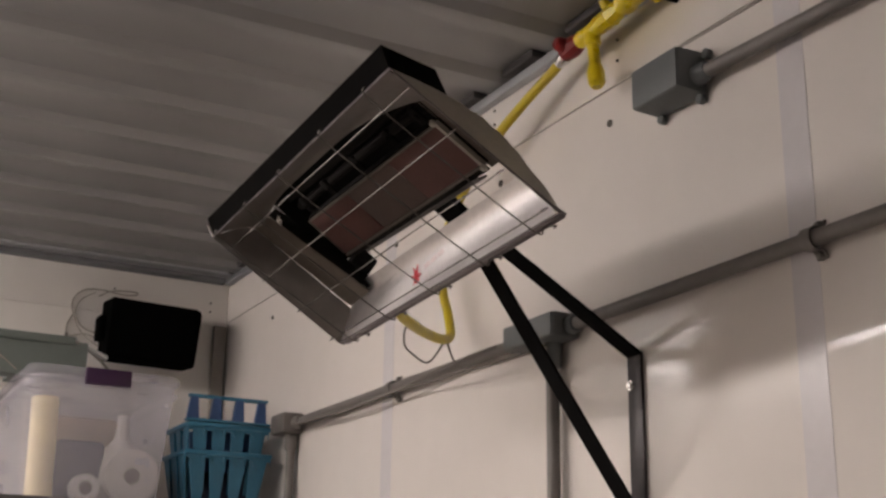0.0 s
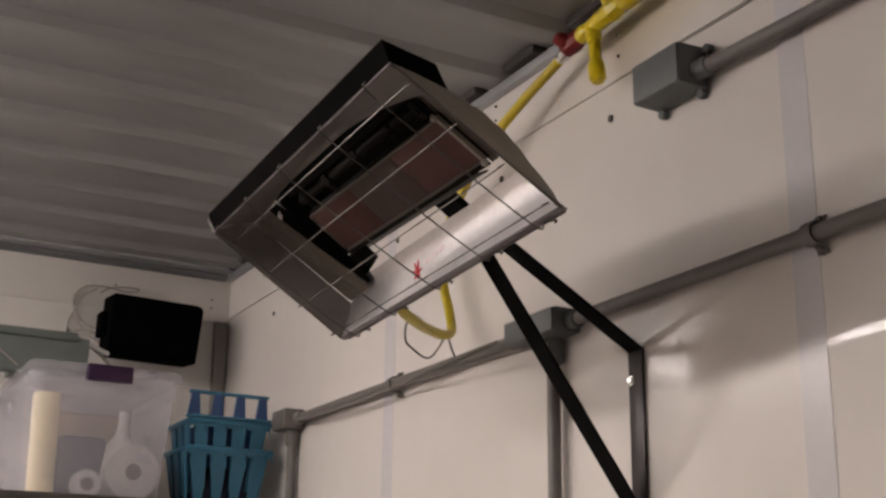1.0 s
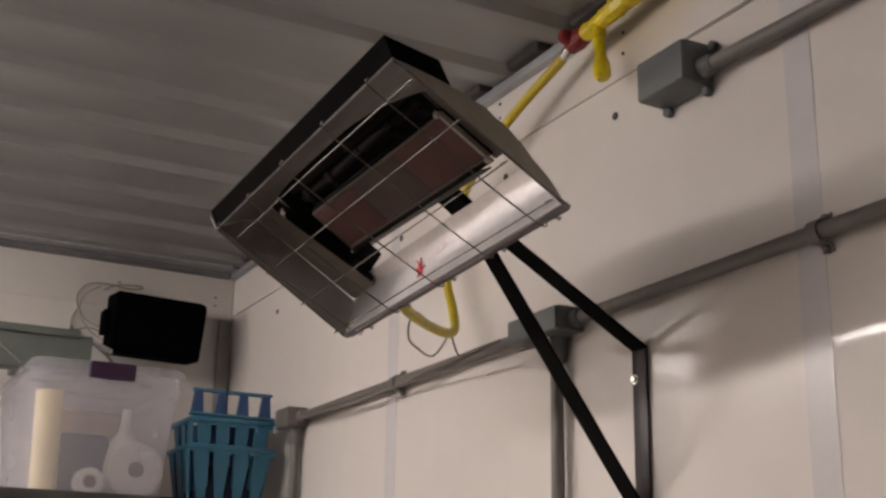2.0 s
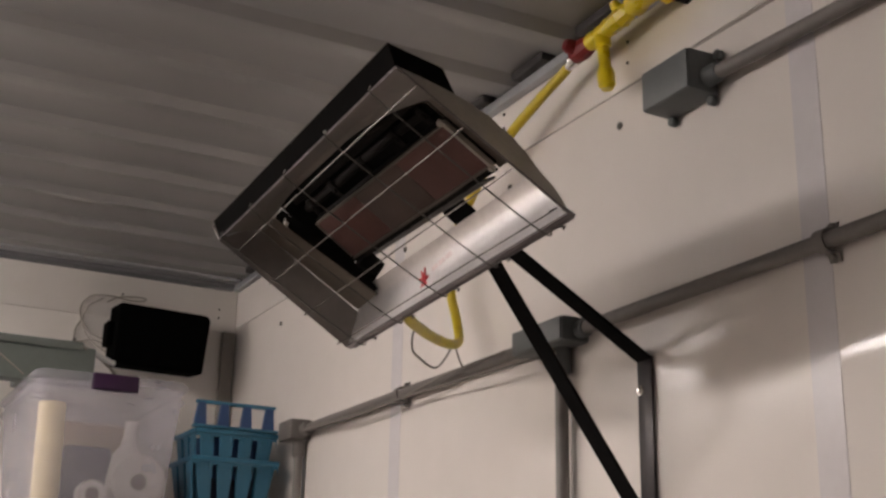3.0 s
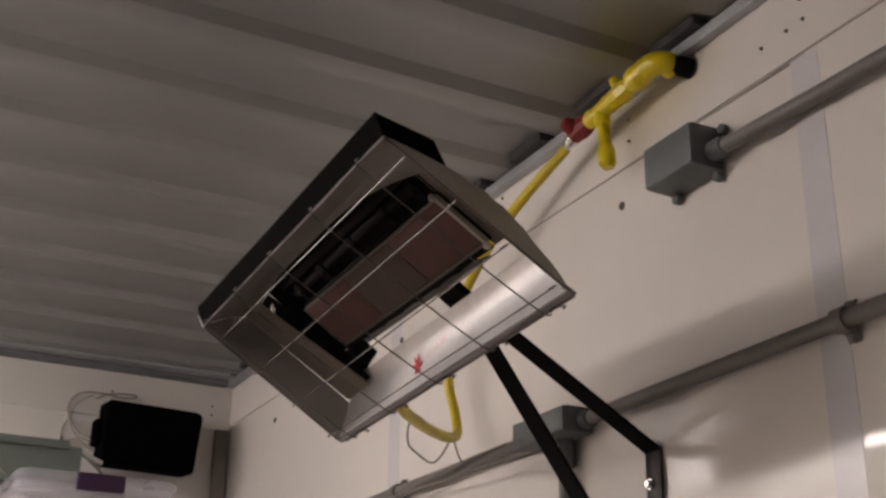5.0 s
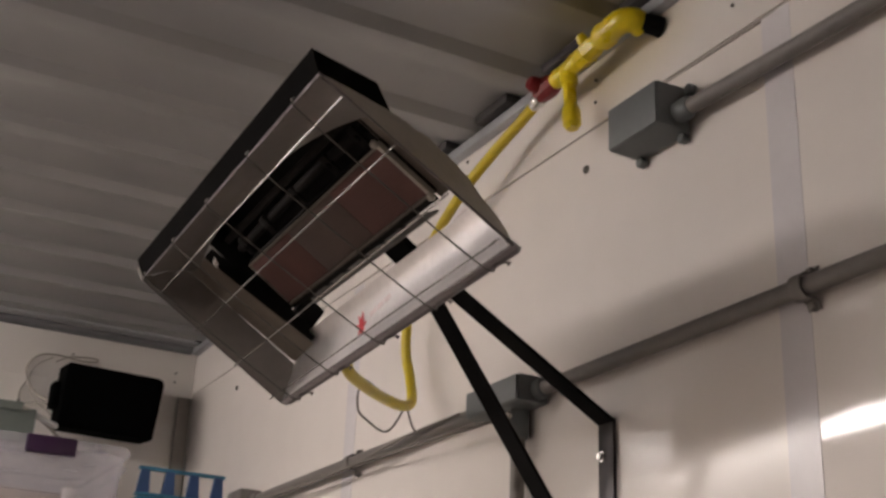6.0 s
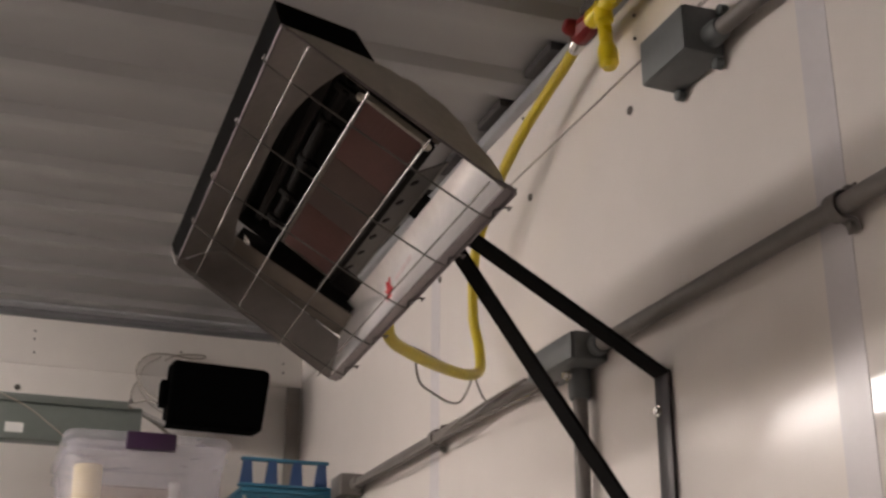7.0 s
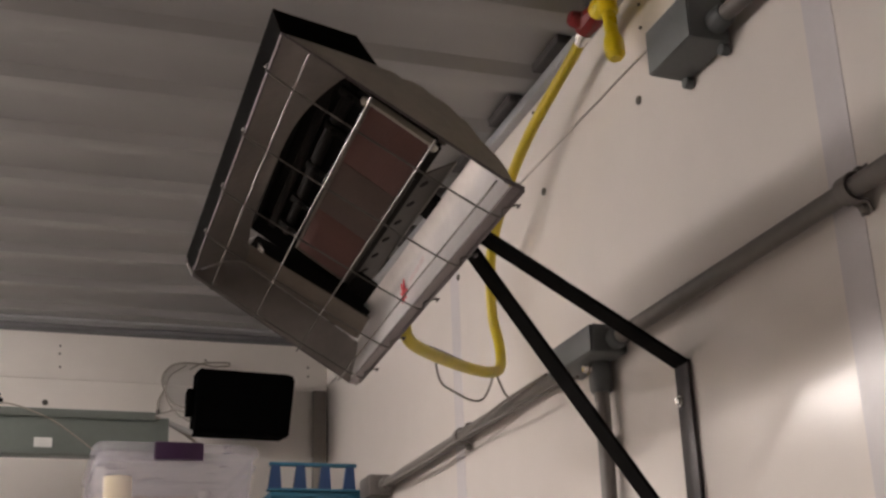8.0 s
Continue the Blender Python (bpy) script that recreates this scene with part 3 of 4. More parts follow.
# wire guard: four long wires, five cross wires hooked over the flange
GW = RIM - 0.004
for u0 in (0.027, 0.0955, 0.1675, 0.2375):
    part("guard_wire", tube(fresh(), smooth_path([hp(0.012, u0, RIM + 0.004), hp(0.018, u0, GW + 0.004), hp(0.30, u0 + 0.001, GW + 0.002), hp(0.585, u0, GW + 0.002), hp(0.600, u0, GW + 0.006)], 6), 0.0010, 8), M_WIRE, heater)
for a0, a1 in ((0.042, 0.056), (0.166, 0.190), (0.297, 0.330), (0.431, 0.462), (0.556, 0.590)):
    part("guard_wire", tube(fresh(), smooth_path([hp(a0 - 0.002, -0.006, 0.004), hp(a0, 0.004, -0.008), hp(a0 + 0.001, 0.014, GW + 0.001), hp((a0 + a1) / 2, 0.145, GW - 0.002), hp(a1, 0.258, GW), hp(a1, 0.268, RIM)], 6), 0.0010, 8), M_CROSS, heater)
    part("wire_tip", turned(hp(a1, 0.271, RIM + 0.005), hp(a1, 0.272, RIM - 0.001), [(0, 0.0014), (0.6, 0.0014), (1, 0.0008)], 10), M_STEEL, heater)
    part("wire_tip", turned(hp(a0 - 0.002, -0.007, 0.000), hp(a0 - 0.002, -0.008, 0.006), [(0, 0.0012), (0.6, 0.0012), (1, 0.0008)], 8), M_FLANGE, heater)
# red warning mark and a faded smear of it on the reflector side
def on_side(a, k):
    """A place just off the right-hand reflector; k runs from its rim to its back."""
    i = min(int(k), len(wall_prof) - 2)
    f = k - i
    p = wall_prof[i][0] * (1 - f) + wall_prof[i + 1][0] * f
    q = wall_prof[i][1] * (1 - f) + wall_prof[i + 1][1] * f
    return hp(a + 0.85 * (q - RIM) * (0.603 - a) / 0.6, p + 0.0009, q - 0.0006)
bm = fresh()
rs = random.Random(4)
C = on_side(0.345, 3.2)
for k in range(7):
    an = k * math.tau / 7 + 0.3
    L = 0.012 + 0.008 * rs.random()
    tube(bm, [C, C + HA * math.cos(an) * L + (HW * 0.75 + HU * 0.66) * math.sin(an) * L * 1.25], [0.0030, 0.0008], 6)
part("red_mark", bm, M_TAG, heater, "small red star-shaped mark")
bm = fresh()
for k in range(3):
    a1 = 0.318 - 0.022 * k
    slab([on_side(a1, 3.6 + 0.2 * k), on_side(a1 - 0.019, 3.8 + 0.2 * k), on_side(a1 - 0.018, 4.4 + 0.2 * k), on_side(a1 + 0.001, 4.2 + 0.2 * k)], HU * 0.0003, bm)
part("faded_mark", bm, M_FADED, heater, "faded pinkish lettering bars")
# ---- wall bracket ----
BY0, BY1 = 1.786, 1.819
bracket = thing("wall_bracket", (0, 1.795, 1.70), "black flat-bar triangular bracket bolted to the wall", "bracket")
part("upright", bx((-0.006, BY0, 1.66), (-0.001, BY1, 1.949), 0.001), M_UPRIGHT, bracket, "flat upright, greyer tone for the light on it")
def bar(a, b, thick):
    a, b = Vector(a), Vector(b)
    d = (b - a).normalized()
    nn = d.cross(Vector((0, 1, 0))).normalized() * thick
    bm = fresh()
    slab([(a.x, BY0, a.z), (b.x, BY0, b.z), (b.x, BY1, b.z), (a.x, BY1, a.z)], nn, bm)
    bmesh.ops.bevel(bm, geom=list(bm.edges), offset=0.0008, segments=1, affect="EDGES")
    return bm
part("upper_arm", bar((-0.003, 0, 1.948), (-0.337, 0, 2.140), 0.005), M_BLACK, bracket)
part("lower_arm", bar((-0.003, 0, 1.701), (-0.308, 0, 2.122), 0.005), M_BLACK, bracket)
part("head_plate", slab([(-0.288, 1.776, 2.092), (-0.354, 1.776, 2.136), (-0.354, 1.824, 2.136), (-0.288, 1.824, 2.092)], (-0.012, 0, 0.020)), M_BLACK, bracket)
bolt("bolt", (-0.006, 1.811, 1.901), (-1, 0, 0), 0.0054, 0.006, M_STEEL, bracket, "bright zinc bolt")

# ---- conduits ----
R = 0.0107
CZ, CX = 2.019, -0.019
TEE_Y, END_Y = 2.012, 3.130


def strap(y, z, name="conduit_strap"):
    """A two-hole pipe strap round the conduit."""
    t = thing(name, (0, y, z), "grey two-hole strap holding the conduit", "strap", "conduit straps")
    bm = fresh()
    pts = [(-0.002, z - 0.024), (-0.006, z - 0.014)] + [(CX + (R + 0.0025) * math.cos(an), z + (R + 0.0025) * math.sin(an)) for an in [math.radians(d) for d in range(-60, -301, -24)]] + [(-0.006, z + 0.014), (-0.002, z + 0.025)]
    sheet(pts, y - 0.009, y + 0.009, 0.002, lambda s, p, q: Vector((p, s, q)), bm=bm)
    part("band", bm, M_PVC, t)
    for s in (-1, 1):
        part("screw", turned((-0.002, y, z + s * 0.0195), (-0.011, y, z + s * 0.0195), [(0, 0.006), (0.6, 0.006), (1, 0.004)], 12), M_PVC, t)
    return t


def conduit(name, pts, r, label, group):
    bm = tube(fresh(), pts, r, 20)
    p = Vector(pts[0]).lerp(Vector(pts[-1]), 0.5)
    return solo(name, bm, M_PVC, p, label, "conduit", group)


conduit("conduit", [(CX, Y_FRONT + 0.01, CZ), (CX, 0.8, CZ), (CX, TEE_Y - 0.08, CZ)], R, "grey plastic conduit pipe running along the wall", "wall conduits")
conduit("conduit", [(CX, TEE_Y + 0.085, CZ), (CX, END_Y - 0.035, CZ)], R, "grey plastic conduit pipe with thin wires along it", "wall conduits")
conduit("conduit", [(CX, TEE_Y - 0.012, 0.001), (CX, TEE_Y - 0.012, CZ - 0.055)], R, "grey plastic conduit pipe dropping from the tee box", "wall conduits")
conduit("conduit", [(CX, END_Y, 0.001), (CX, END_Y, CZ - 0.055)], R, "grey plastic conduit pipe dropping near the corner", "wall conduits")
strap(1.419, CZ)
strap(2.584, CZ)

tee = thing("conduit_tee_box", (0, TEE_Y, CZ - 0.03), "grey plastic conduit tee body with bolted cover", "conduit box")
bm = fresh()
box(bm, (-0.053, TEE_Y - 0.067, CZ - 0.020), (-0.001, TEE_Y + 0.085, CZ + 0.021), 0.005)
part("body", bm, M_BOX, tee)
part("outlet", turned((CX, TEE_Y - 0.012, CZ - 0.018), (CX, TEE_Y - 0.012, CZ - 0.062), [(0, 0.0165), (0.9, 0.016), (1, 0.0135)], 20), M_BOX, tee)
part("hub", turned((CX, TEE_Y - 0.062, CZ), (CX, TEE_Y - 0.085, CZ), [(0, 0.0150), (0.9, 0.0145), (1, 0.0125)], 20), M_BOX, tee)
part("hub", turned((CX, TEE_Y + 0.080, CZ), (CX, TEE_Y + 0.115, CZ), [(0, 0.0150), (0.9, 0.0145), (1, 0.0125)], 20), M_BOX, tee)
part("cover", bx((-0.056, TEE_Y - 0.064, CZ - 0.018), (-0.0525, TEE_Y + 0.080, CZ + 0.019), 0.0015), M_BOX, tee)
bolt("bolt", (-0.0365, TEE_Y - 0.016, CZ - 0.030), (-1, 0, 0), 0.0058, 0.010, M_STEEL, tee, "bright bolt head")

elbow = thing("conduit_elbow", (0, END_Y, CZ - 0.03), "grey plastic access elbow joining two conduits", "conduit box")
part("body", bx((-0.055, END_Y - 0.035, CZ - 0.024), (-0.001, END_Y + 0.05, CZ + 0.024), 0.006), M_PVC, elbow)
part("hub", turned((CX, END_Y - 0.03, CZ), (CX, END_Y - 0.066, CZ), [(0, 0.0160), (0.9, 0.0155), (1, 0.013)], 20), M_PVC, elbow)
part("outlet", turned((CX, END_Y, CZ - 0.02), (CX, END_Y, CZ - 0.062), [(0, 0.0160), (0.9, 0.0155), (1, 0.013)], 20), M_PVC, elbow)

jbox = thing("junction_box", (0, 1.667, 2.295), "grey plastic junction box screwed to the wall", "junction box")
bm = bx((-0.054, 1.615, 2.295), (-0.001, 1.720, 2.357), 0.002)
for v in bm.verts:
    if v.co.x > -0.03:
        v.co.z += 0.0015 * (1 if v.co.z > 2.32 else -1)
part("body", bm, M_BOX, jbox)
part("cover", bx((-0.057, 1.616, 2.296), (-0.0535, 1.719, 2.356), 0.0015), M_BOX, jbox)
UZ = 2.318
part("hub", turned((CX, 1.617, UZ), (CX, 1.590, UZ), [(0, 0.0150), (0.7, 0.0150), (1, 0.0125)], 20), M_BOX, jbox)
for yy, zz in ((1.712, 2.288), (1.624, 2.288), (1.606, 2.352)):
    part("lug", rod((-0.001, yy, zz), (-0.012, yy, zz), 0.0075, 12, chamfer=0.001), M_BOX, jbox)
conduit("conduit", [(CX, Y_FRONT + 0.01, UZ - 0.065), (CX, 0.9, UZ - 0.021), (CX, 1.40, UZ - 0.008), (CX, 1.605, UZ)], R, "grey plastic conduit pipe entering the junction box", "wall conduits")

# ---- gas line ----
gas = thing("gas_pipe", (-0.05, 1.76, 2.47), "yellow painted gas pipe fittings with drip leg and red valve", "gas pipe")
GX, GZ = -0.050, 2.478
part("elbow", tube(fresh(), smooth_path([(-0.022, 1.684, 2.484), (-0.038, 1.684, 2.488), (-0.050, 1.698, 2.488), (-0.051, 1.730, 2.484)], 6), 0.0180, 16), M_YEL, gas)
part("collar", turned((-0.051, 1.722, 2.485), (-0.051, 1.742, 2.483), [(0, 0.0185), (0.3, 0.020), (0.7, 0.020), (1, 0.0185)], 18), M_YEL, gas)
part("nipple", rod((-0.051, 1.73, 2.483), (GX, 1.765, 2.480), 0.0115, 16), M_YEL, gas)
part("valve_body", turned((GX, 1.752, 2.481), (GX, 1.800, 2.476), [(0, 0.0125), (0.1, 0.0155), (0.3, 0.0155), (0.45, 0.0185), (0.6, 0.0155), (0.9, 0.0155), (1, 0.0125)], 8), M_YEL, gas)
part("valve_stem", turned((GX, 1.775, 2.485), (-0.066, 1.775, 2.503), [(0, 0.009), (0.6, 0.009), (1, 0.006)], 12), M_YEL, gas)
part("tee", turned((GX, 1.795, 2.477), (GX, 1.860, 2.471), [(0, 0.0135), (0.15, 0.0155), (0.3, 0.0135), (0.7, 0.0135), (0.85, 0.0155), (1, 0.013)], 18), M_YEL, gas)
part("drip_leg", rod((GX, 1.826, 2.472), (-0.049, 1.820, 2.402), 0.0098, 16), M_YEL, gas)
part("tee_branch", rod((GX, 1.826, 2.472), (-0.0495, 1.824, 2.448), 0.0135, 16, chamfer=0.002), M_YEL, gas)
part("cap", turned((-0.049, 1.8205, 2.410), (-0.048, 1.818, 2.374), [(0, 0.0115), (0.25, 0.0142), (0.8, 0.0138), (1, 0.009)], 18), M_YEL, gas)
red = part("red_valve", turned((GX, 1.858, 2.472), (-0.052, 1.905, 2.466), [(0, 0.012), (0.15, 0.0155), (0.45, 0.0185), (0.8, 0.016), (1, 0.011)], 10), M_RED, gas, "red painted regulator valve")
part("knob", turned((-0.056, 1.886, 2.470), (-0.080, 1.888, 2.474), [(0, 0.010), (0.4, 0.013), (0.8, 0.012), (1, 0.009)], 10), M_RED, red)
part("ferrule", turned((-0.050, 1.900, 2.463), (-0.0475, 1.926, 2.4575), [(0, 0.012), (0.45, 0.012), (0.5, 0.009), (1, 0.0085)], 14), M_STEEL, gas, "bright crimped ferrule")
part("wall_fitting", turned((-0.002, 1.668, 2.480), (-0.030, 1.674, 2.483), [(0, 0.015), (0.7, 0.0145), (1, 0.012)], 16), M_BLACK, gas, "black pipe stub in the wall")

hose_pts = [(-0.0476, 1.924, 2.458), (-0.047, 1.960, 2.449), (-0.052, 2.030, 2.425), (-0.060, 2.110, 2.388), (-0.063, 2.20, 2.335), (-0.062, 2.281, 2.262), (-0.053, 2.315, 2.170), (-0.049, 2.300, 2.110), (-0.062, 2.265, 2.062), (-0.100, 2.222, 2.040), (-0.165, 2.155, 2.028), (-0.243, 2.066, 2.018), (-0.296, 2.000, 2.018), (-0.312, 1.955, 2.045), (-0.312, 1.930, 2.070)]
solo("gas_hose", tube(fresh(), smooth_path(hose_pts, 10), 0.0085, 14, ripple=0.03), M_HOSE, (-0.0476, 1.924, 2.458), "yellow flexible gas hose looping under the heater", "hose")

# ---- thin wires ----
def wire(pts, r, material, label, name="wire"):
    return solo(name, tube(fresh(), smooth_path(pts, 8), r, 8), material, pts[0], label, "wire", "thin wires")


wire([(-0.27, 2.05, 2.028), (-0.22, 2.10, 2.034), (-0.17, 2.16, 2.040), (-0.13, 2.19, 2.038)], 0.0018, M_CABLE, "thin dark sensor wire by the hose")
wire([(-0.205, 2.155, 2.040), (-0.197, 2.18, 2.030), (-0.180, 2.21, 2.016), (-0.152, 2.237, 2.011), (-0.110, 2.28, 2.010), (-0.079, 2.312, 2.019), (-0.070, 2.30, 2.034), (-0.075, 2.26, 2.052)], 0.0018, M_CABLE, "thin grey wire hanging in a loop")
wire([(-0.075, 2.255, 2.05), (-0.066, 2.262, 2.035), (-0.056, 2.268, 2.020), (-0.046, 2.27, 2.012)], 0.0018, M_CABLE, "short grey wire end")
wire([(-0.030, 2.16, 2.024), (-0.040, 2.312, 2.018), (-0.042, 2.425, 2.010), (-0.040, 2.52, 2.004), (-0.040, 2.60, 2.002), (-0.041, 2.72, 1.999), (-0.040, 2.86, 2.002), (-0.038, 2.99, 2.006), (-0.036, 3.06, 2.010)], 0.0025, M_CABLE, "thin grey cable sagging under the conduit")
wire([(-0.030, 2.05, 1.992), (-0.040, 2.12, 1.990), (-0.042, 2.20, 1.992), (-0.043, 2.30, 1.995), (-0.042, 2.40, 1.999), (-0.040, 2.52, 2.003), (-0.036, 2.62, 2.006), (-0.036, 2.75, 2.004), (-0.034, 3.05, 2.012)], 0.0022, M_CABLE, "thin grey cable sagging under the conduit")

# ---- end wall: loudspeaker, trough, wires ----
spk = thing("loudspeaker", (-0.245, 3.63, 2.21), "black wall loudspeaker tilted down in the corner", "loudspeaker")
front = [(-0.375, 3.560, 2.221), (-0.138, 3.560, 2.217), (-0.119, 3.578, 2.374), (-0.129, 3.580, 2.385), (-0.366, 3.580, 2.391)]
bm = slab(front, (0.0, 0.115, 0.012))
bmesh.ops.bevel(bm, geom=list(bm.edges), offset=0.004, segments=2, affect="EDGES")
part("cabinet", bm, M_SPK, spk)
g = [(-0.366, 3.5575, 2.230), (-0.147, 3.5575, 2.226), (-0.130, 3.5745, 2.368), (-0.136, 3.5755, 2.376), (-0.358, 3.5755, 2.382)]
bm = slab(g, (0, 0.004, 0))
part("grille", bm, M_SPK, spk)
part("mount", rod((-0.25, 3.68, 2.32), (-0.25, BACK_Y - 0.001, 2.33), 0.02, 14), M_SPK, spk)
part("terminal", bx((-0.390, 3.61, 2.28), (-0.372, 3.66, 2.345), 0.003), M_SPK, spk)

wire([(-0.375, 3.66, 2.30), (-0.42, 3.70, 2.33), (-0.445, 3.715, 2.39), (-0.42, 3.71, 2.43), (-0.37, 3.709, 2.438), (-0.31, 3.709, 2.432), (-0.275, 3.709, 2.436), (-0.272, 3.709, 2.443), (-0.30, 3.709, 2.444), (-0.345, 3.709, 2.437), (-0.375, 3.71, 2.42)], 0.0021, M_WCABLE, "pale speaker cable looped over its hook")
wire([(-0.380, 3.66, 2.29), (-0.41, 3.69, 2.305), (-0.445, 3.715, 2.302), (-0.452, 3.72, 2.33), (-0.44, 3.718, 2.36)], 0.0021, M_WCABLE, "pale speaker cable running to the wall")
wire([(-0.378, 3.66, 2.27), (-0.41, 3.69, 2.30), (-0.435, 3.71, 2.35), (-0.425, 3.712, 2.40), (-0.385, 3.71, 2.43)], 0.0017, M_WCABLE, "thin pale speaker cable looped on the wall")

trough = thing("wall_trough", (-1.0, 3.55, 2.125), "grey-green enamelled steel housing along the end wall", "housing")
part("body", bx((-1.75, 3.42, 2.128), (-0.452, 3.475, 2.222), 0.004), M_GREEN, trough)
part("lid_edge", bx((-1.75, 3.408, 2.212), (-0.484, 3.46, 2.232), 0.004), M_GREEN, trough)
for xx in (-1.6, -0.60):
    part("stay", bx((xx, 3.474, 2.16), (xx + 0.03, BACK_Y - 0.001, 2.175), 0.001), M_GREEN, trough)
part("end_bracket", slab([(-0.452, 3.440, 2.212), (-0.452, 3.440, 2.221), (-0.390, 3.475, 2.207), (-0.390, 3.475, 2.198)], (0, 0.020, 0)), M_LABEL, trough, "pale metal end strip")
lab = part("label", bx((-0.752, 3.4165, 2.143), (-0.712, 3.4195, 2.165)), M_LABEL, trough, "small white label")
wire([(-0.86, 3.405, 2.238), (-0.80, 3.400, 2.234), (-0.72, 3.404, 2.205), (-0.66, 3.40, 2.165), (-0.62, 3.40, 2.135)], 0.0018, M_WCABLE, "thin pale wire across the housing")
wire([(-0.49, 3.41, 2.222), (-0.45, 3.45, 2.215), (-0.40, 3.52, 2.205), (-0.36, 3.60, 2.20)], 0.0042, M_WCABLE, "pale flat cable leaving the housing end")

clip = thing("cable_clip", (-0.842, BACK_Y - 0.001, 2.318), "small black cable clip nailed to the end wall", "clip")
part("saddle", bx((-0.851, BACK_Y - 0.012, 2.310), (-0.833, BACK_Y - 0.001, 2.324), 0.003), M_BLACK, clip)
part("pin", rod((-0.842, BACK_Y - 0.008, 2.306), (-0.842, BACK_Y - 0.008, 2.336), 0.0022, 8), M_BLACK, clip)
solo("zip_tie", tube(fresh(), [(-0.452, 3.712, 2.297), (-0.452, 3.712, 2.309)], 0.0045, 8), M_CABLE, (-0.452, 3.712, 2.297), "small grey tie at the end of the cable loop", "tie")

# ---- shelf with tote and baskets ----
SH = 1.812
shelf = thing("shelf", (-0.6, 3.4, SH - 0.03), "dark shelf board along the end wall", "shelf")
part("board", bx((-1.6, 3.08, SH - 0.022), (-0.062, BACK_Y - 0.02, SH), 0.002), M_SHELF, shelf)
for xx in (-1.4, -0.5):
    part("bracket", slab([(xx, 3.2, SH - 0.022), (xx, BACK_Y - 0.002, SH - 0.022), (xx, BACK_Y - 0.002, SH - 0.26)], (0.02, 0, 0)), M_SHELF, shelf)

tote = thing("storage_tote", (-0.455, 3.41, SH), "milky clear plastic tote with purple latch, full of paper rolls", "storage box")
TX0, TX1, TY0, TY1, TT = -0.632, -0.280, 3.168, 3.66, 2.092


def ring(z, inset, r=0.03, seg=5):
    pts = []
    for cx, cy, a0 in ((TX1 - inset - r, TY1 - inset - r, 0), (TX0 + inset + r, TY1 - inset - r, 90), (TX0 + inset + r, TY0 + inset + r, 180), (TX1 - inset - r, TY0 + inset + r, 270)):
        for k in range(seg + 1):
            an = math.radians(a0 + 90 * k / seg)
            pts.append(Vector((cx + r * math.cos(an), cy + r * math.sin(an), z)))
    return pts


def loft(rings, close_ends):
    bm = fresh()
    rr = [[bm.verts.new(p) for p in q] for q in rings]
    k = len(rr[0])
    for a, b in zip(rr, rr[1:]):
        for i in range(k):
            bm.faces.new((a[i], a[(i + 1) % k], b[(i + 1) % k], b[i]))
    if close_ends:
        bm.faces.new(rr[0][::-1])
        bm.faces.new(rr[-1])
    return bm


bm = loft([ring(SH + 0.001, 0.030), ring(TT - 0.03, 0.010), ring(TT - 0.03, 0.004), ring(TT - 0.022, 0.002), ring(TT - 0.022, 0.010), ring(TT, 0.008), ring(TT, 0.0105), ring(TT - 0.028, 0.0125), ring(SH + 0.004, 0.0325)], True)
part("bin", bm, M_TOTE, tote, "milky clear plastic bin")
part("lid", loft([ring(TT + 0.001, 0.0), ring(TT + 0.012, -0.001), ring(TT + 0.020, 0.006), ring(TT + 0.021, 0.014), ring(TT + 0.016, 0.020)], True), M_TOTE, tote, "milky clear lid")
bm = bx((-0.508, 3.150, TT - 0.020), (-0.404, 3.168, TT + 0.018), 0.004)
part("latch", bm, M_PURPLE, tote, "dark purple latch")

roll = thing("paper_towel_roll", (-0.572, 3.245, SH + 0.006), "cream paper roll standing in the tote", "paper roll")
part("paper", turned((-0.568, 3.245, SH + 0.006), (-0.574, 3.245, 2.048), [(0, 0.029), (0.02, 0.030), (0.98, 0.030), (1, 0.028)], 28), M_CREAM, roll)
part("core", turned((-0.574, 3.245, 2.047), (-0.574, 3.245, 2.049), [(0, 0.012), (1, 0.012)], 16), M_CORE, roll)


def lying_roll(c, r, depth, label):
    t = thing("toilet_roll", (c[0], c[1], c[2] - r), label, "paper roll", "rolls in the tote")
    part("paper", turned((c[0], c[1], c[2]), (c[0], c[1] + depth, c[2]), [(0, r * 0.96), (0.03, r), (0.97, r), (1, r * 0.96)], 32), M_PAPER, t)
    part("core", turned((c[0], c[1] - 0.001, c[2]), (c[0], c[1] + 0.01, c[2]), [(0, 0.10 * r + 0.012), (1, 0.10 * r + 0.012)], 20), M_CORE, t, "dark hollow core")


lying_roll((-0.368, 3.222, SH + 0.070), 0.064, 0.11, "white paper roll lying with its core outward")
lying_roll((-0.472, 3.215, SH + 0.036), 0.032, 0.10, "small white paper roll lying in the tote")
solo("paper_bag", turned((-0.385, 3.30, SH + 0.005), (-0.378, 3.30, 2.03), [(0, 0.066), (0.3, 0.070), (0.48, 0.064), (0.58, 0.048), (0.66, 0.030), (0.74, 0.017), (0.9, 0.013), (1, 0.015)], 28), M_PAPER, (-0.385, 3.30, SH + 0.005), "white plastic bag twisted shut at its neck", "bag")
solo("grey_package", bx((-0.535, 3.255, SH + 0.006), (-0.425, 3.38, 1.960), 0.012), M_GREYBAG, (-0.49, 3.33, SH + 0.006), "grey wrapped package in the tote", "package")
solo("tan_package", bx((-0.550, 3.385, SH + 0.006), (-0.36, 3.55, 2.035), 0.02), M_TANBAG, (-0.47, 3.47, SH + 0.006), "tan wrapped package in the tote", "package")


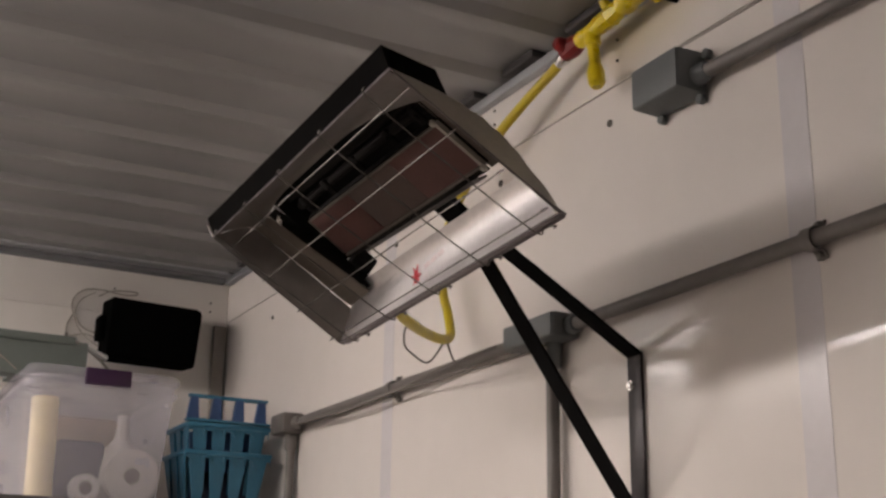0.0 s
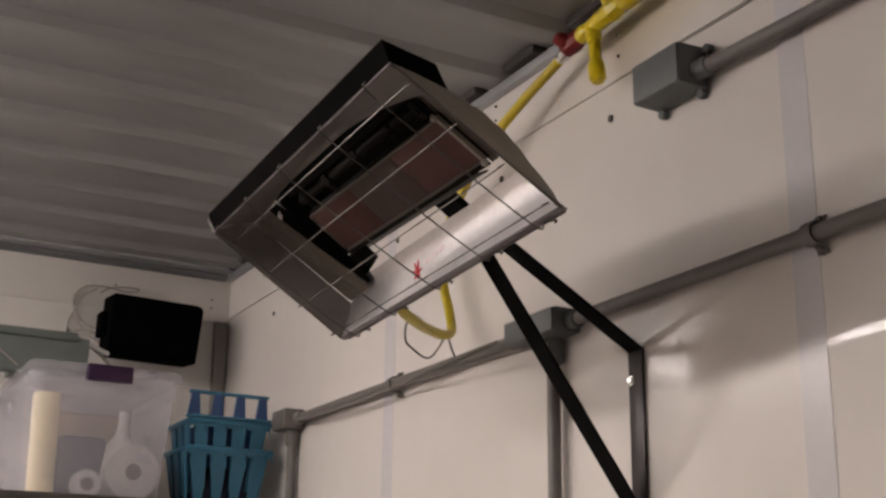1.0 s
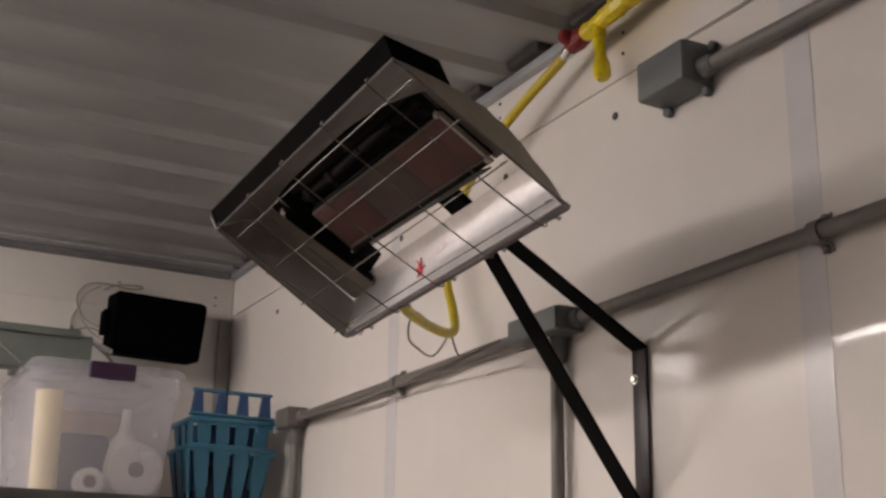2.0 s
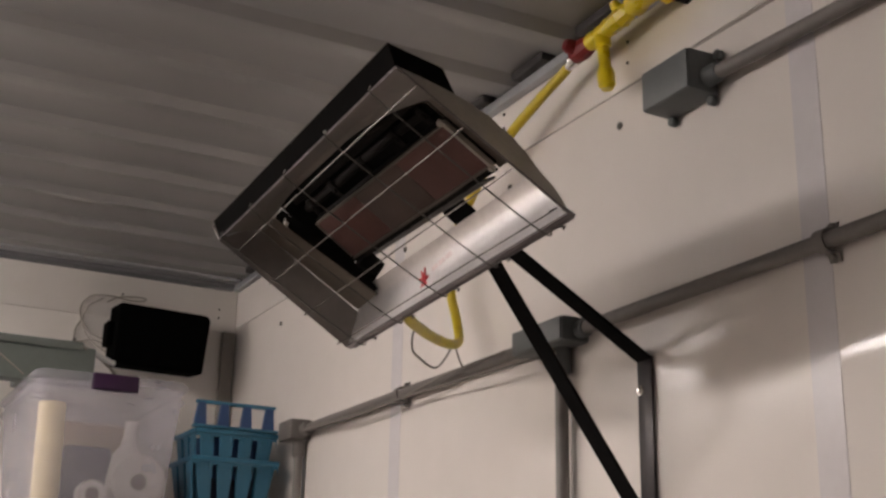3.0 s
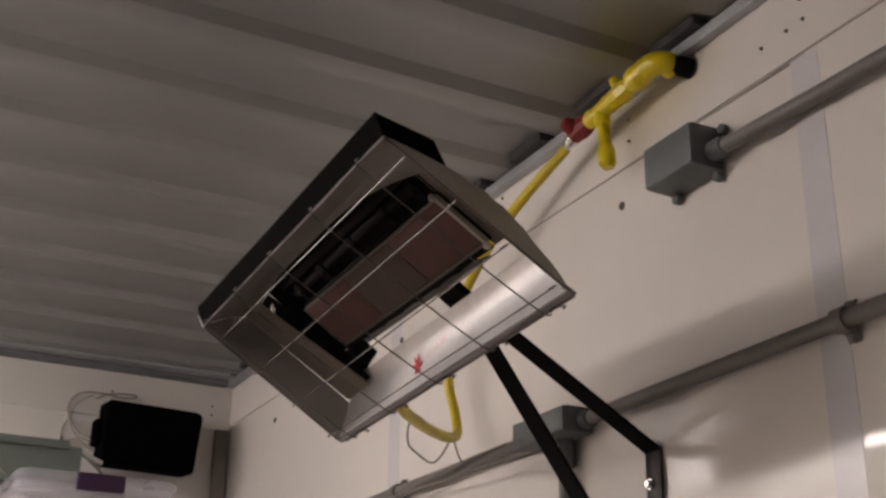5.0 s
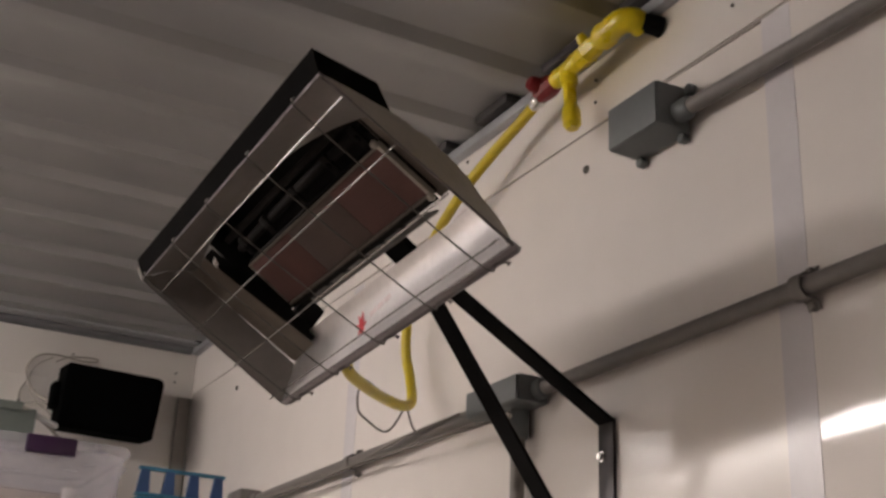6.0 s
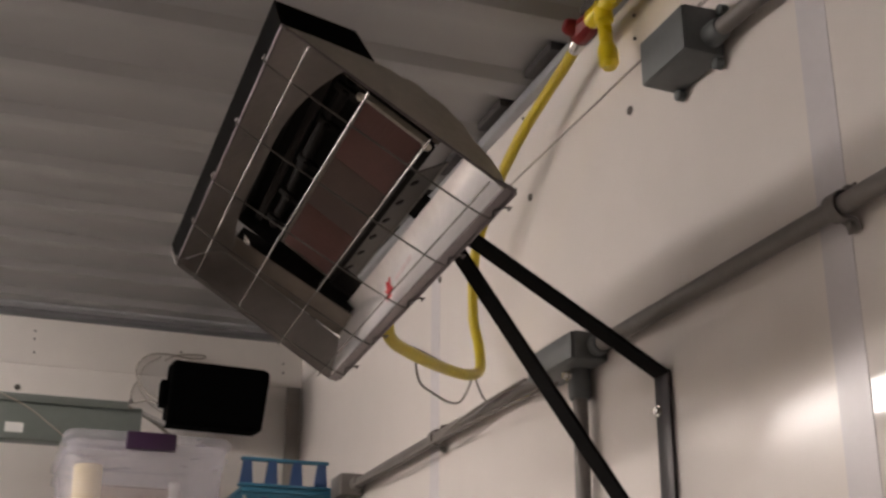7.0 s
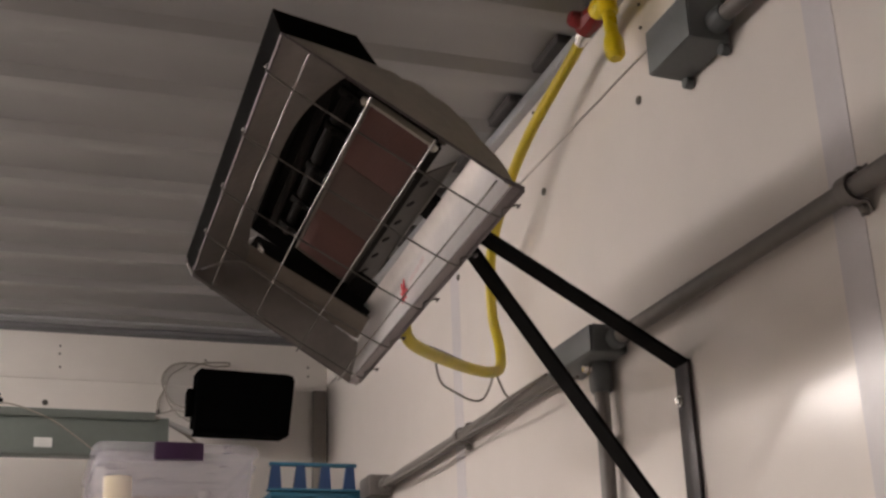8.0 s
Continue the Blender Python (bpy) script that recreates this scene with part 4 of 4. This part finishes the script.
def basket(place, w0, w1, depth, z0, z1, n, material, label, lip):
    """A tapered slatted plastic basket, open at the top."""
    x0, x1, y0 = place
    t = thing("plastic_basket", ((x0 + x1) / 2, y0 + depth / 2, z0), label, "basket", "stacked baskets")
    h = z1 - z0
    tap = 0.018
    part("base", bx((x0 + tap, y0 + tap, z0), (x1 - tap, y0 + depth - tap, z0 + 0.006), 0.002), material, t)
    # rim
    bm = fresh()
    for lo, hi in (((x0 - lip, y0 - lip, z1 - 0.012), (x1 + lip, y0 + 0.008, z1)), ((x0 - lip, y0 + depth - 0.008, z1 - 0.012), (x1 + lip, y0 + depth + lip, z1)), ((x0 - lip, y0, z1 - 0.012), (x0 + 0.008, y0 + depth, z1)), ((x1 - 0.008, y0, z1 - 0.012), (x1 + lip, y0 + depth, z1))):
        box(bm, lo, hi, 0.003)
    part("rim", bm, material, t)

    def slat(x, y, dx, dy, wt, wb):
        """One tapered slat leaning outward; wt, wb: widths at top and bottom."""
        top = Vector((x, y, z1 - 0.006))
        cx, cy = (x0 + x1) / 2, y0 + depth / 2
        kx, ky = 1 - 2 * tap / (x1 - x0), 1 - 2 * tap / depth
        bot = Vector((cx + (x - cx) * kx, cy + (y - cy) * ky, z0 + 0.003))
        e = Vector((dx, dy, 0))
        nn = Vector((-dy, dx, 0)) * 0.004
        mid = top.lerp(bot, 0.28)
        part("slat", slab([top - e * wt / 2, top + e * wt / 2, mid + e * wt * 0.42, bot + e * wb / 2, bot - e * wb / 2, mid - e * wt * 0.42], nn), material, t)
    for i in range(n):
        x = x0 + (x1 - x0) * (i + 0.5) / n
        slat(x, y0, 1, 0, w0, w1)
        slat(x, y0 + depth, 1, 0, w0, w1)
    k = max(3, int(depth / ((x1 - x0) / n)))
    for i in range(k):
        y = y0 + depth * (i + 0.5) / k
        slat(x0, y, 0, 1, w0, w1)
        slat(x1, y, 0, 1, w0, w1)
    return t


LOW, TOP = 1.953, 2.019
# solid dark blocks added inside both baskets as the shade between slats
NAVY = mat("navy_gap_shade", (0.010, 0.018, 0.045), 0.6, var=0.3, scale=12)
b1 = basket((-0.249, -0.043, 3.205), 0.044, 0.017, 0.180, SH, LOW, 4, M_BLUE, "blue slatted plastic basket standing on the shelf", 0.006)
part("gap_fill", bx((-0.226, 3.228, SH + 0.008), (-0.066, 3.362, 1.905), 0.004), NAVY, b1, "dark navy block for the shade behind the slats")
b2 = basket((-0.243, -0.049, 3.211), 0.036, 0.022, 0.168, 1.842, TOP, 4, M_BLUE, "blue slatted plastic basket nested in the one below", 0.007)
part("gap_fill", bx((-0.222, 3.232, 1.862), (-0.070, 3.356, 2.004), 0.004), M_BLUED, b2, "deep blue block for the shade behind the slats")
# scalloped webs between the slats under each rim
for t, x0, x1, y0, z1, wt in ((b1, -0.249, -0.043, 3.205, LOW, 0.044), (b2, -0.243, -0.049, 3.211, TOP, 0.036)):
    pitch = (x1 - x0) / 4
    for k in range(5):
        xc = x0 + pitch * k
        h = 0.5 * (pitch - wt)
        lo = max(x0 - 0.003, xc - h - 0.008)
        hi = min(x1 + 0.003, xc + h + 0.008)
        part("web", slab([(lo, y0 - 0.003, z1 - 0.010), (hi, y0 - 0.003, z1 - 0.010), (hi, y0 - 0.002, z1 - 0.030), (0.5 * (xc + hi), y0 - 0.002, z1 - 0.019), (0.5 * (xc + lo), y0 - 0.002, z1 - 0.019), (lo, y0 - 0.002, z1 - 0.030)], (0, 0.004, 0)), M_BLUE, t)
rack = thing("plastic_rack", (-0.15, 3.215, TOP + 0.0005), "blue plastic rack with four tapered posts, set on the basket", "rack")
part("base_rail", bx((-0.256, 3.199, TOP + 0.0005), (-0.046, 3.222, TOP + 0.007), 0.002), M_BLUE, rack)
part("top_rail", bx((-0.252, 3.203, 2.076), (-0.054, 3.217, 2.084), 0.002), M_BLUE, rack)
for k in range(4):
    xc = -0.238 + k * 0.0562
    part("post", slab([(xc - 0.016, 3.203, TOP + 0.006), (xc + 0.013, 3.203, TOP + 0.006), (xc + 0.009, 3.203, 2.077), (xc - 0.009, 3.203, 2.077)], (0, 0.012, 0)), M_BLUED, rack)
